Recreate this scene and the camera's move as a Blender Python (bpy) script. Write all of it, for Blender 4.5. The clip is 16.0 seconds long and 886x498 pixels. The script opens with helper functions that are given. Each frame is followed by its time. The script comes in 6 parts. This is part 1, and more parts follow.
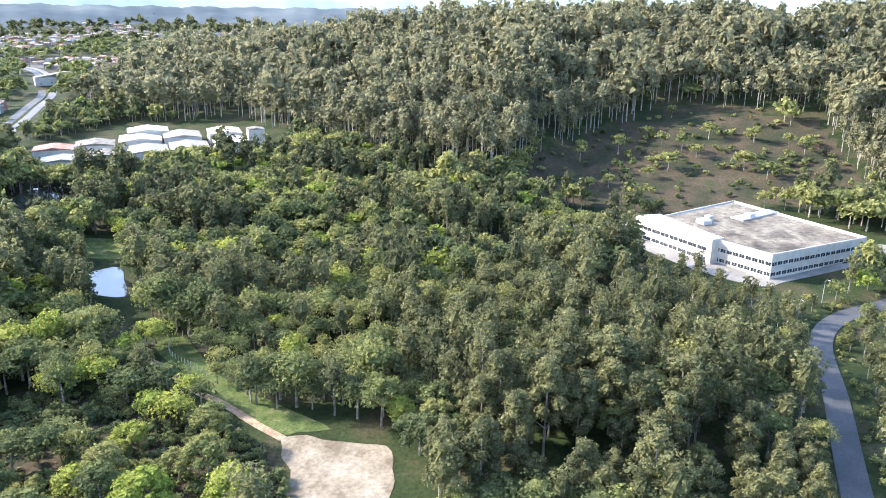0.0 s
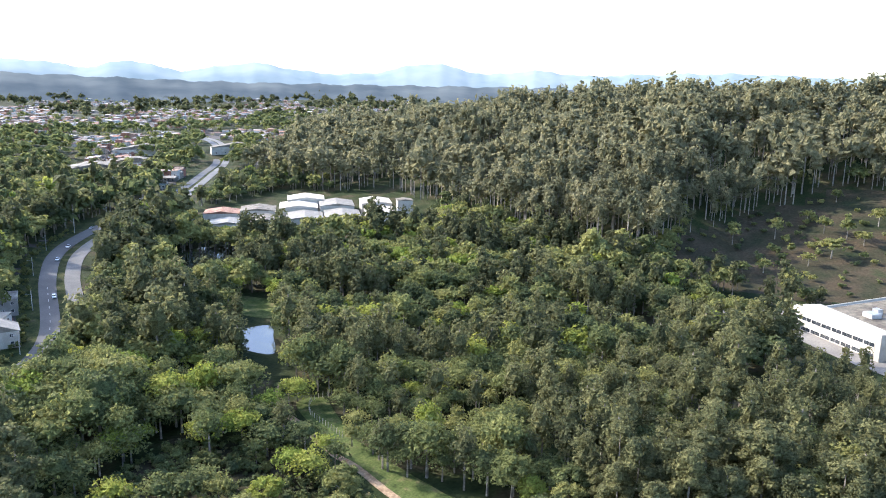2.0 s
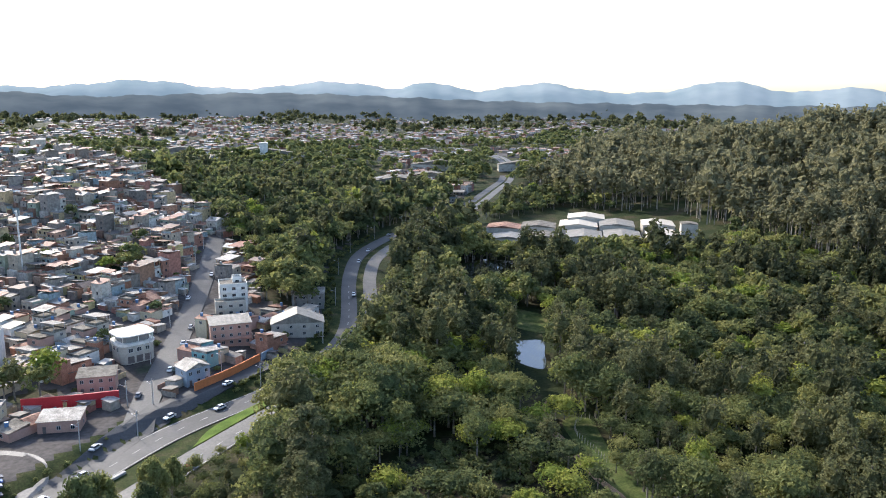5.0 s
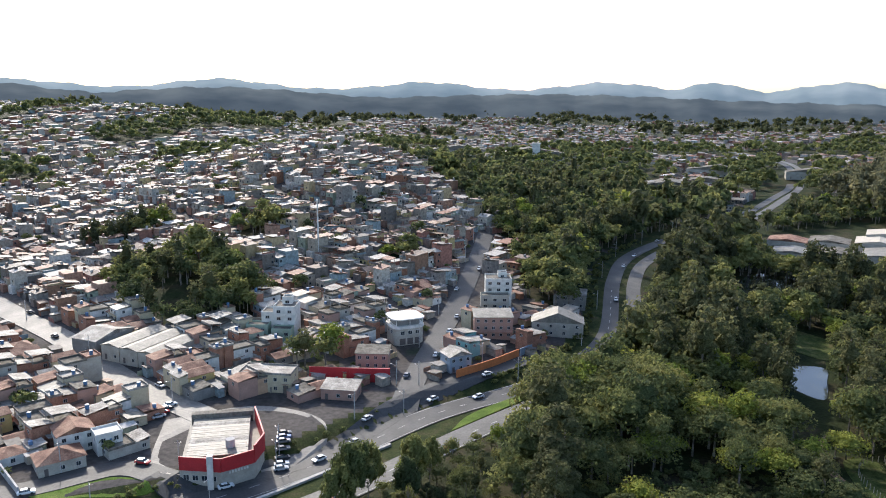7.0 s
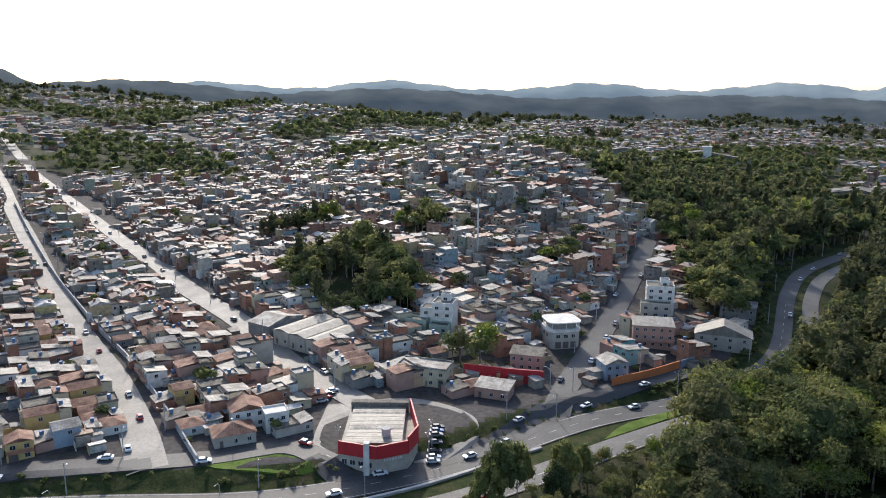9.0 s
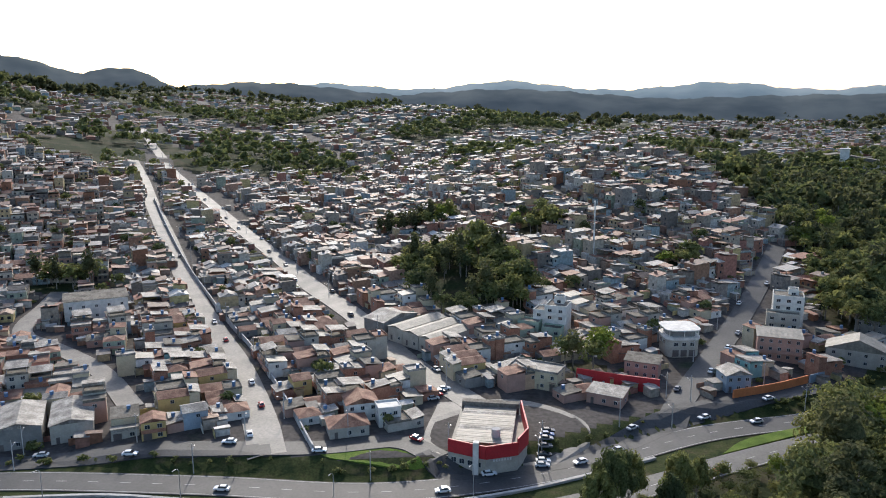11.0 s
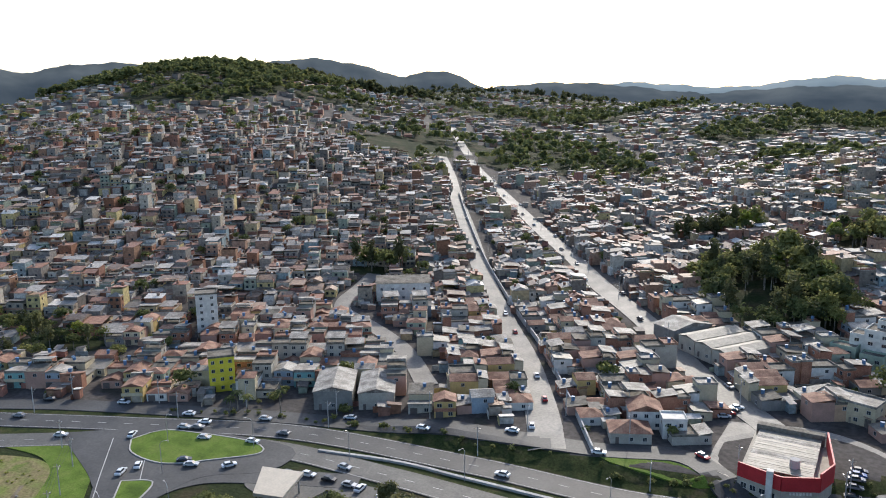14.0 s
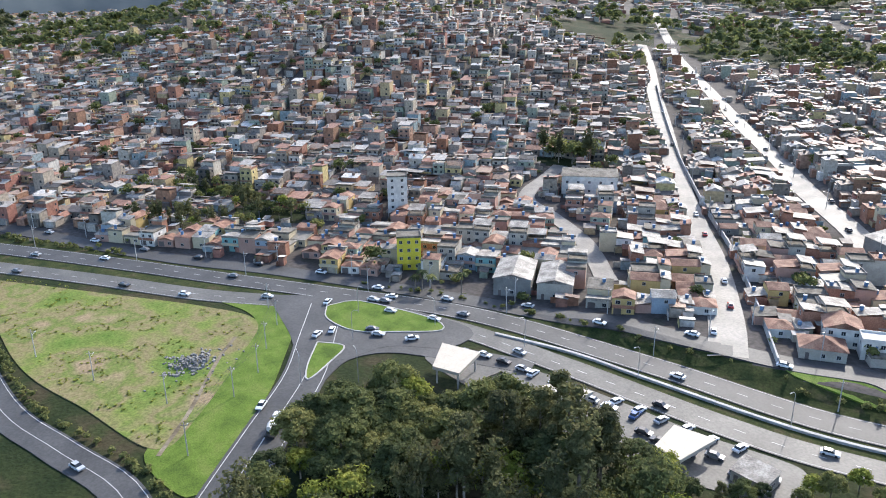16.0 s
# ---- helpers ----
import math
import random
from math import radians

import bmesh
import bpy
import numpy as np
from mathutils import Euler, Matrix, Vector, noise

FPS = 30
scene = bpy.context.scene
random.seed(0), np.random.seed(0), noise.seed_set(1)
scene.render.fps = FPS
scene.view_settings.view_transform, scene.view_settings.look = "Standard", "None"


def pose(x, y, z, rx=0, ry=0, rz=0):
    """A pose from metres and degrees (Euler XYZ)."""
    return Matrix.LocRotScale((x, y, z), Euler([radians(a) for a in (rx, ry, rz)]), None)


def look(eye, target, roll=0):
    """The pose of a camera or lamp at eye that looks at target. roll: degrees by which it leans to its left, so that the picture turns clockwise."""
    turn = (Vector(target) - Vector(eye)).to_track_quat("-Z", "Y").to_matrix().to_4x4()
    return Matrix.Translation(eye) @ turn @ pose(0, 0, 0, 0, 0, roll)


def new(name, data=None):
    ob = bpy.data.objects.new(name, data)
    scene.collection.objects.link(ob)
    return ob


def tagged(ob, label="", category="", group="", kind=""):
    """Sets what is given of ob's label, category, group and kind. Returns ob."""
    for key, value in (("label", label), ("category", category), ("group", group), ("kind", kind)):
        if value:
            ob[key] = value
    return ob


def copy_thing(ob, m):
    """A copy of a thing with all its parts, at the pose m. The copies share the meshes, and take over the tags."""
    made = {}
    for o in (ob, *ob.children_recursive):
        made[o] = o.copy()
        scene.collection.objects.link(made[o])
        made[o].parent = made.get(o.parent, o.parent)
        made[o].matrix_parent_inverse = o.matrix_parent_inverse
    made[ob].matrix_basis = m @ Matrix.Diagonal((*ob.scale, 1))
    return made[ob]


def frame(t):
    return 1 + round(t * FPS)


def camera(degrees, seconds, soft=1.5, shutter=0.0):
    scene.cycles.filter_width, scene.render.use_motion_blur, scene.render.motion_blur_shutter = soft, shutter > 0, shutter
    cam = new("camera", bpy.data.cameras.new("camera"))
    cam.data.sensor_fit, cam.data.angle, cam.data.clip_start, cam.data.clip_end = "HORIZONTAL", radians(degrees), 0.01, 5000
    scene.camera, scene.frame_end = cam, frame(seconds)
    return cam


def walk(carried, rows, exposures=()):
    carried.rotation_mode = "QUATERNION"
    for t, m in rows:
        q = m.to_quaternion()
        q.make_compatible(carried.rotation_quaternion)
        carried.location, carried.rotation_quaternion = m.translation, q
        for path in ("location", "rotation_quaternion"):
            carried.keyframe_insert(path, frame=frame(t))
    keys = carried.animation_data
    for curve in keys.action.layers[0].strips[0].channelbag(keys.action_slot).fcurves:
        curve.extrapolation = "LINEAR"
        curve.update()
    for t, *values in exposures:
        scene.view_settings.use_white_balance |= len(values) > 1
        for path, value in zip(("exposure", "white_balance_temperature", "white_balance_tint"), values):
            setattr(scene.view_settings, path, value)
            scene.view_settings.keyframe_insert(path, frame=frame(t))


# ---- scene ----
# ---------------------------------------------------------------- camera
HEIGHT = 105.0
cam = camera(59.62, 16.0, soft=1.0)
# seconds, yaw, pitch, roll of a hovering camera that only turns
TURNS = [(0.0, -63.412, -17.774, 0.842),
        (0.5, -60.636, -16.574, 0.885),
        (1.0, -57.835, -14.709, 0.938),
        (1.5, -55.719, -13.403, 1.011),
        (2.0, -52.578, -12.47, 1.037),
        (2.5, -48.498, -11.873, 1.034),
        (3.0, -45.662, -11.664, 1.067),
        (3.5, -42.911, -11.488, 1.076),
        (3.7, -39.867, -11.404, 1.056),
        (5.8, -24.411, -11.418, 0.494),
        (6.0, -20.928, -11.399, 0.549),
        (6.5, -16.151, -11.444, 0.507),
        (7.0, -11.956, -11.474, 0.51),
        (7.5, -10.042, -11.483, 0.48),
        (8.0, -7.191, -11.496, 0.487),
        (8.5, -3.471, -11.456, 0.455),
        (9.0, 0.0, -11.488, 0.434),
        (9.5, 1.302, -11.528, 0.467),
        (10.0, 2.864, -11.521, 0.376),
        (10.2, 4.686, -11.473, 0.348),
        (12.3, 12.416, -11.616, -0.365),
        (12.5, 14.661, -11.528, -0.374),
        (13.0, 26.619, -11.37, -0.629),
        (13.5, 28.755, -11.389, -0.649),
        (14.0, 30.454, -11.401, -0.634),
        (14.5, 33.062, -12.699, -0.812),
        (15.0, 35.865, -14.362, -0.767),
        (15.5, 39.085, -16.049, -0.758),
        (16.0, 44.627, -19.321, -0.856)]
walk(cam, [(t, pose(0, 0, HEIGHT, 90 + p, 0, yw) @ pose(0, 0, 0, 0, 0, r)) for t, yw, p, r in TURNS],
     [(0.0, 2.7, 5800, 13), (1.5, 2.35, 5850, 13), (3.5, 1.85, 6000, 12), (6.0, 1.3, 6080, 11), (9.0, 0.82, 6120, 11), (12.5, 0.7, 6080, 10), (14.5, 0.78, 6080, 10), (16.0, 1.38, 5950, 11)])

# ---------------------------------------------------------------- sky and sun
SUN_AZ, SUN_EL = 12.0, 30.0            # degrees: left of +y, above the horizon
world = bpy.data.worlds.new("sky")
scene.world = world
world.use_nodes = True
wn, wl = world.node_tree.nodes, world.node_tree.links
sky = wn.new("ShaderNodeTexSky")
sky.sky_type = "NISHITA"
sky.sun_disc = False
sky.sun_elevation, sky.sun_rotation = radians(SUN_EL), radians(-SUN_AZ)
sky.air_density, sky.dust_density, sky.ozone_density = 0.9, 1.6, 1.2
wl.new(sky.outputs[0], wn["Background"].inputs[0])
wn["Background"].inputs[1].default_value = 0.15
sun = new("sun", bpy.data.lights.new("sun", "SUN"))
sun.data.energy, sun.data.angle, sun.data.color = 2.5, radians(0.6), (1.0, 0.9, 0.75)
to_sun = Vector((-math.sin(radians(SUN_AZ)) * math.cos(radians(SUN_EL)), math.cos(radians(SUN_AZ)) * math.cos(radians(SUN_EL)), math.sin(radians(SUN_EL))))
sun.matrix_world = look(to_sun * 900, (0, 0, 0))

# ---------------------------------------------------------------- materials
def material(name, ramp, scale=0.3, detail=6.0, rough=0.8, metal=0.0, fine=0.0, bump=0.0, by="", translucent=0.0, emit=0.0, gloss=0.3, bump_size=0.1, contrast=0.34):
    """A surface whose colours run over a ramp, by noise at a size in 1/m, or by each object or island, with finer grain on top."""
    m = bpy.data.materials.new(name)
    m.use_nodes = True
    n, l = m.node_tree.nodes, m.node_tree.links
    b = n["Principled BSDF"]
    b.inputs["Roughness"].default_value, b.inputs["Metallic"].default_value = rough, metal
    b.inputs["Specular IOR Level"].default_value = gloss
    geo = n.new("ShaderNodeNewGeometry")
    cr = n.new("ShaderNodeValToRGB")
    e = cr.color_ramp.elements
    while len(e) < len(ramp):
        e.new(0.5)
    for k, (p, c) in enumerate(ramp):
        e[k].position, e[k].color = p, (*c, 1)
    big = n.new("ShaderNodeTexNoise")
    big.inputs["Scale"].default_value, big.inputs["Detail"].default_value = scale, detail
    l.new(geo.outputs["Position"], big.inputs["Vector"])
    if by == "object":
        oi = n.new("ShaderNodeObjectInfo")
        cr.color_ramp.interpolation = "CONSTANT"
        l.new(oi.outputs["Random"], cr.inputs[0])
    elif by == "island":
        cr.color_ramp.interpolation = "CONSTANT"
        l.new(geo.outputs["Random Per Island"], cr.inputs[0])
    elif by == "both":
        oi = n.new("ShaderNodeObjectInfo")
        mx = n.new("ShaderNodeMath")
        mx.operation = "MULTIPLY_ADD"
        l.new(oi.outputs["Random"], mx.inputs[0])
        mx.inputs[1].default_value = 0.42
        sc = n.new("ShaderNodeMath")
        sc.operation = "MULTIPLY"
        sc.inputs[1].default_value = 0.75
        l.new(big.outputs[0], sc.inputs[0])
        l.new(sc.outputs[0], mx.inputs[2])
        l.new(mx.outputs[0], cr.inputs[0])
    else:
        l.new(big.outputs[0], cr.inputs[0])
    col = cr.outputs[0]
    if fine:
        grain = n.new("ShaderNodeTexNoise")
        grain.inputs["Scale"].default_value, grain.inputs["Detail"].default_value = fine, 8.0
        l.new(geo.outputs["Position"], grain.inputs["Vector"])
        gr = n.new("ShaderNodeMapRange")
        gr.inputs["From Min"].default_value, gr.inputs["From Max"].default_value = 0.3, 0.7
        gr.inputs["To Min"].default_value, gr.inputs["To Max"].default_value = 1 - contrast, 1 + contrast * 0.85
        l.new(grain.outputs[0], gr.inputs[0])
        mu = n.new("ShaderNodeMix")
        mu.data_type, mu.blend_type = "RGBA", "MULTIPLY"
        mu.inputs[0].default_value = 1.0
        l.new(col, mu.inputs[6])
        l.new(gr.outputs[0], mu.inputs[7])
        col = mu.outputs[2]
        if bump:
            bp = n.new("ShaderNodeBump")
            bp.inputs["Strength"].default_value, bp.inputs["Distance"].default_value = bump, bump_size
            l.new(grain.outputs[0], bp.inputs["Height"])
            l.new(bp.outputs[0], b.inputs["Normal"])
    l.new(col, b.inputs["Base Color"])
    if translucent:
        tr = n.new("ShaderNodeBsdfTranslucent")
        mix = n.new("ShaderNodeMixShader")
        mix.inputs[0].default_value = translucent
        l.new(col, tr.inputs[0])
        l.new(b.outputs[0], mix.inputs[1])
        l.new(tr.outputs[0], mix.inputs[2])
        l.new(mix.outputs[0], n["Material Output"].inputs[0])
    # self-glow, used only for the painted haze of the far hills
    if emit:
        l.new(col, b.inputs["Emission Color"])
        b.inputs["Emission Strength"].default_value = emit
    return m


def plain(name, c, rough=0.6, metal=0.0, var=0.18, gloss=0.3, fine=2.0, scale=0.35):
    lo, hi = [tuple(max(0.0, min(1.0, v * k)) for v in c) for k in (1 - var, 1 + var)]
    return material(name, [(0.3, lo), (0.7, hi)], scale, 5.0, rough, metal, fine=fine, gloss=gloss, contrast=0.1)


def steps(colours):
    return [(k / len(colours), c) for k, c in enumerate(colours)]


WALLS = [(0.42, 0.38, 0.31), (0.27, 0.23, 0.18), (0.25, 0.12, 0.07), (0.42, 0.32, 0.18), (0.19, 0.16, 0.13), (0.52, 0.48, 0.42), (0.28, 0.16, 0.10), (0.26, 0.29, 0.22), (0.36, 0.22, 0.15),
         (0.15, 0.13, 0.11), (0.46, 0.37, 0.17), (0.24, 0.21, 0.18), (0.26, 0.13, 0.09), (0.35, 0.30, 0.23), (0.44, 0.40, 0.33), (0.32, 0.15, 0.11), (0.33, 0.28, 0.22), (0.24, 0.29, 0.29)]
ROOFS = [(0.26, 0.14, 0.095), (0.22, 0.2, 0.175), (0.3, 0.165, 0.11), (0.31, 0.285, 0.25), (0.18, 0.11, 0.08), (0.38, 0.345, 0.3), (0.25, 0.185, 0.14), (0.13, 0.115, 0.1), (0.31, 0.21, 0.145),
         (0.56, 0.52, 0.46), (0.2, 0.145, 0.11), (0.27, 0.245, 0.215), (0.17, 0.145, 0.125), (0.26, 0.125, 0.08), (0.36, 0.325, 0.28), (0.15, 0.13, 0.11)]
M_ground = material("undergrowth", [(0.3, (0.012, 0.021, 0.007)), (0.5, (0.027, 0.036, 0.012)), (0.62, (0.054, 0.045, 0.024)), (0.75, (0.030, 0.048, 0.012))], 0.06, 8.0, 0.95, fine=0.9, bump=0.6, bump_size=0.5, gloss=0.1)
M_town = material("town_ground", [(0.3, (0.05, 0.045, 0.042)), (0.5, (0.085, 0.075, 0.068)), (0.62, (0.06, 0.05, 0.042)), (0.75, (0.03, 0.042, 0.018))], 0.05, 8.0, 0.9, fine=0.6, gloss=0.15)
M_hillsoil = material("dry_hillside", [(0.3, (0.02, 0.027, 0.012)), (0.48, (0.04, 0.036, 0.02)), (0.6, (0.06, 0.045, 0.027)), (0.75, (0.032, 0.042, 0.017))], 0.05, 8.0, 0.95, fine=0.7, bump=0.5, bump_size=0.5, gloss=0.1)
M_grass = material("mown_grass", [(0.3, (0.067, 0.107, 0.017)), (0.5, (0.107, 0.162, 0.025)), (0.7, (0.148, 0.182, 0.042))], 0.15, 8.0, 0.9, fine=3.0, bump=0.5, gloss=0.1)
M_field = material("worn_field", [(0.32, (0.088, 0.150, 0.025)), (0.43, (0.150, 0.188, 0.044)), (0.52, (0.213, 0.175, 0.088)), (0.58, (0.125, 0.163, 0.037)), (0.68, (0.263, 0.200, 0.119))], 0.05, 10.0, 0.95, fine=1.4, bump=0.4, gloss=0.1)
M_bank = material("rough_verge", [(0.35, (0.018, 0.030, 0.009)), (0.55, (0.042, 0.051, 0.015)), (0.7, (0.072, 0.060, 0.030))], 0.2, 8.0, 0.95, fine=1.6, bump=0.6, gloss=0.1)
M_asphalt = material("asphalt", [(0.35, (0.042, 0.041, 0.04)), (0.65, (0.068, 0.066, 0.063))], 0.08, 7.0, 0.68, fine=1.5, gloss=0.38, contrast=0.25)
# lighter copy of the asphalt, sunlight on carriageway and forecourt put into the colour
M_sunlit_asphalt = material("sunlit_pale_asphalt", [(0.35, (0.075, 0.071, 0.063)), (0.65, (0.125, 0.117, 0.102))], 0.08, 7.0, 0.66, fine=1.5, gloss=0.38, contrast=0.25)
M_concrete_road = material("worn_concrete_paving", [(0.35, (0.15, 0.137, 0.118)), (0.65, (0.23, 0.21, 0.18))], 0.1, 8.0, 0.66, fine=1.2, gloss=0.4, contrast=0.2)
M_sand = material("bare_sand", [(0.35, (0.125, 0.1, 0.066)), (0.5, (0.2, 0.165, 0.115)), (0.65, (0.26, 0.22, 0.16))], 0.12, 8.0, 0.95, fine=1.0, bump=0.6, gloss=0.1, contrast=0.28)
M_dirt = material("dirt_track", [(0.35, (0.2, 0.13, 0.08)), (0.65, (0.34, 0.25, 0.16))], 0.3, 8.0, 0.95, fine=1.5, gloss=0.1)
M_paint = plain("road_paint", (0.42, 0.41, 0.39), 0.7, var=0.2)
M_kerb = plain("concrete", (0.42, 0.4, 0.37), 0.85)
M_water = material("pond_water", [(0.4, (0.03, 0.035, 0.025)), (0.6, (0.05, 0.055, 0.04))], 0.2, rough=0.1, gloss=0.5)
M_leaf = material("broadleaf_foliage", [(0.25, (0.046, 0.06, 0.028)), (0.4, (0.08, 0.098, 0.042)), (0.52, (0.118, 0.135, 0.052)), (0.64, (0.165, 0.178, 0.062)), (0.78, (0.225, 0.22, 0.075))], 0.09, 3.0, 0.8, fine=2.0, contrast=0.5, by="both", translucent=0.46, gloss=0.08)
M_pine = material("pine_foliage", [(0.25, (0.054, 0.06, 0.03)), (0.5, (0.1, 0.105, 0.048)), (0.75, (0.16, 0.157, 0.068))], 0.1, 3.0, 0.8, fine=2.0, contrast=0.5, by="both", translucent=0.46, gloss=0.08)
M_euca = material("eucalyptus_foliage", [(0.25, (0.088, 0.09, 0.052)), (0.5, (0.145, 0.143, 0.078)), (0.75, (0.215, 0.2, 0.108))], 0.05, 4.0, 0.8, fine=1.6, contrast=0.5, by="both", translucent=0.46, gloss=0.08)
M_bright = material("fresh_foliage", [(0.3, (0.14, 0.18, 0.035)), (0.5, (0.2, 0.235, 0.042)), (0.7, (0.26, 0.27, 0.055))], 0.1, 3.0, 0.8, fine=2.0, contrast=0.5, by="both", translucent=0.38, gloss=0.08)
M_straw = material("dry_grass", [(0.3, (0.11, 0.11, 0.04)), (0.5, (0.19, 0.17, 0.075)), (0.7, (0.27, 0.225, 0.12))], 0.2, 5.0, 0.9, fine=1.5, translucent=0.3, gloss=0.08)
M_bark = material("bark", [(0.35, (0.12, 0.1, 0.08)), (0.65, (0.3, 0.26, 0.21))], 0.6, 5.0, 0.9, fine=4.0)
M_palebark = material("pale_bark", [(0.35, (0.15, 0.125, 0.1)), (0.65, (0.3, 0.27, 0.225))], 0.6, 5.0, 0.85, fine=4.0)
M_walls = material("painted_render", steps(WALLS), 0.3, by="island", rough=0.85, fine=0.8, gloss=0.2)
M_roofs = material("mixed_roofing", steps(ROOFS), 0.3, by="island", rough=0.68, fine=0.9, gloss=0.26)
M_pane = material("window_glass", [(0.4, (0.02, 0.025, 0.03)), (0.6, (0.05, 0.055, 0.06))], 0.4, rough=0.12, gloss=0.7)
M_white = plain("white_render", (0.62, 0.59, 0.53), 0.7, var=0.12, fine=0.7)
M_metal = plain("galvanised_metal", (0.45, 0.45, 0.45), 0.45, 0.6)
M_dark = plain("dark_rubber", (0.03, 0.03, 0.03), 0.8)
M_tile = material("terracotta_tiles", [(0.35, (0.15, 0.07, 0.045)), (0.5, (0.25, 0.13, 0.085)), (0.65, (0.34, 0.2, 0.13))], 0.3, 6.0, 0.8, fine=2.5, bump=0.4)
M_cement = material("fibre_cement_sheets", [(0.35, (0.15, 0.13, 0.11)), (0.5, (0.26, 0.235, 0.2)), (0.65, (0.4, 0.365, 0.31))], 0.25, 7.0, 0.7, fine=2.0, bump=0.3)
M_slab = material("weathered_slab", [(0.34, (0.077, 0.068, 0.054)), (0.48, (0.153, 0.135, 0.106)), (0.58, (0.203, 0.180, 0.144)), (0.7, (0.099, 0.086, 0.068))], 0.16, 9.0, 0.9, fine=1.2)
M_red = plain("red_paint", (0.42, 0.03, 0.035), 0.5, var=0.12)
M_yellow = plain("yellow_paint", (0.66, 0.55, 0.05), 0.7, var=0.1)
M_brick = material("raw_brick", [(0.35, (0.28, 0.13, 0.08)), (0.65, (0.38, 0.19, 0.12))], 0.5, 6.0, 0.9, fine=3.0)
M_cream = plain("cream_paint", (0.5, 0.42, 0.28), 0.8, var=0.14)
M_grey = plain("grey_render", (0.22, 0.21, 0.19), 0.85, var=0.2)
M_offwhite = plain("offwhite_render", (0.4, 0.365, 0.3), 0.8, var=0.16)
M_green = plain("pale_green_paint", (0.3, 0.36, 0.27), 0.8, var=0.12)
M_salmon = plain("salmon_paint", (0.4, 0.24, 0.18), 0.8, var=0.12)
M_blue = plain("pale_blue_paint", (0.27, 0.32, 0.36), 0.8, var=0.12)
M_ochre = plain("ochre_paint", (0.5, 0.36, 0.14), 0.8, var=0.14)
M_peach = plain("peach_paint", (0.52, 0.33, 0.2), 0.8, var=0.14)
M_brown = plain("brown_paint", (0.22, 0.13, 0.08), 0.8, var=0.16)
M_turquoise = plain("turquoise_paint", (0.2, 0.38, 0.36), 0.8, var=0.14)
M_orange = plain("orange_paint", (0.6, 0.2, 0.07), 0.7, var=0.12)
M_frame = plain("window_frame_paint", (0.5, 0.49, 0.46), 0.6)
M_door = plain("dark_steel_door", (0.12, 0.1, 0.09), 0.5)
M_tank = plain("blue_plastic_tank", (0.1, 0.18, 0.3), 0.5)
M_wood = plain("weathered_timber", (0.3, 0.26, 0.21), 0.85)
# far ranges: aerial haze put into a blue-grey colour and a faint emission
M_haze = material("hills_painted_haze", [(0.35, (0.13, 0.165, 0.18)), (0.65, (0.18, 0.21, 0.22))], 0.004, 8.0, 1.0, gloss=0.0, emit=0.32)
M_haze_near = material("woods_painted_haze", [(0.35, (0.05, 0.062, 0.07)), (0.65, (0.085, 0.097, 0.1))], 0.006, 9.0, 1.0, gloss=0.0, emit=0.22)
CAR_PAINTS = [plain("car_paint_" + n, c, 0.25, var=0.04, gloss=0.6) for n, c in (("white", (0.75, 0.75, 0.74)), ("silver", (0.45, 0.46, 0.47)), ("black", (0.03, 0.03, 0.035)), ("red", (0.4, 0.03, 0.03)), ("grey", (0.18, 0.18, 0.19)), ("blue", (0.06, 0.12, 0.3)))]
M_factory_wall = plain("factory_paint", (0.4, 0.365, 0.3), 0.7, var=0.12, fine=0.5)
M_factory_roof = material("stained_membrane_roof", [(0.34, (0.05, 0.041, 0.03)), (0.45, (0.12, 0.1, 0.072)), (0.56, (0.175, 0.15, 0.11)), (0.68, (0.08, 0.068, 0.05))], 0.06, 9.0, 0.9, fine=0.5, contrast=0.45)
M_pale_sheet = material("pale_roof_sheets", [(0.35, (0.176, 0.157, 0.122)), (0.65, (0.255, 0.230, 0.186))], 0.3, 6.0, 0.6, fine=1.2, gloss=0.4, contrast=0.2)
M_canopy = plain("cream_canopy", (0.5, 0.44, 0.35), 0.7, var=0.06)
M_rough = material("rough_grass", [(0.35, (0.045, 0.065, 0.018)), (0.55, (0.08, 0.1, 0.03)), (0.7, (0.12, 0.11, 0.05))], 0.3, 8.0, 0.95, fine=1.6, bump=0.5, gloss=0.1)


# ---------------------------------------------------------------- the shape of the land
def smooth(a, b, x):
    t = np.clip((x - a) / (b - a), 0, 1)
    return t * t * (3 - 2 * t)


def bump2(x, y, cx, cy, sx, sy, turn=0.0):
    c, s = math.cos(radians(turn)), math.sin(radians(turn))
    u, v = (x - cx) * c + (y - cy) * s, -(x - cx) * s + (y - cy) * c
    return np.exp(-(u / sx) ** 2 - (v / sy) ** 2)


def spline(points, step=4.0):
    """A smooth line through a few points of the plan, with the points at even steps."""
    p = np.array(points, float)
    q = np.vstack([2 * p[0] - p[1], p, 2 * p[-1] - p[-2]])
    out = []
    for k in range(1, len(q) - 2):
        n = max(2, int(np.linalg.norm(q[k + 1] - q[k]) / step))
        t = np.linspace(0, 1, n, endpoint=False)[:, None]
        a, b, c, d = q[k - 1], q[k], q[k + 1], q[k + 2]
        out.append(0.5 * (2 * b + (c - a) * t + (2 * a - 5 * b + 4 * c - d) * t ** 2 + (3 * b - a - 3 * c + d) * t ** 3))
    return np.vstack(out + [p[-1:]])


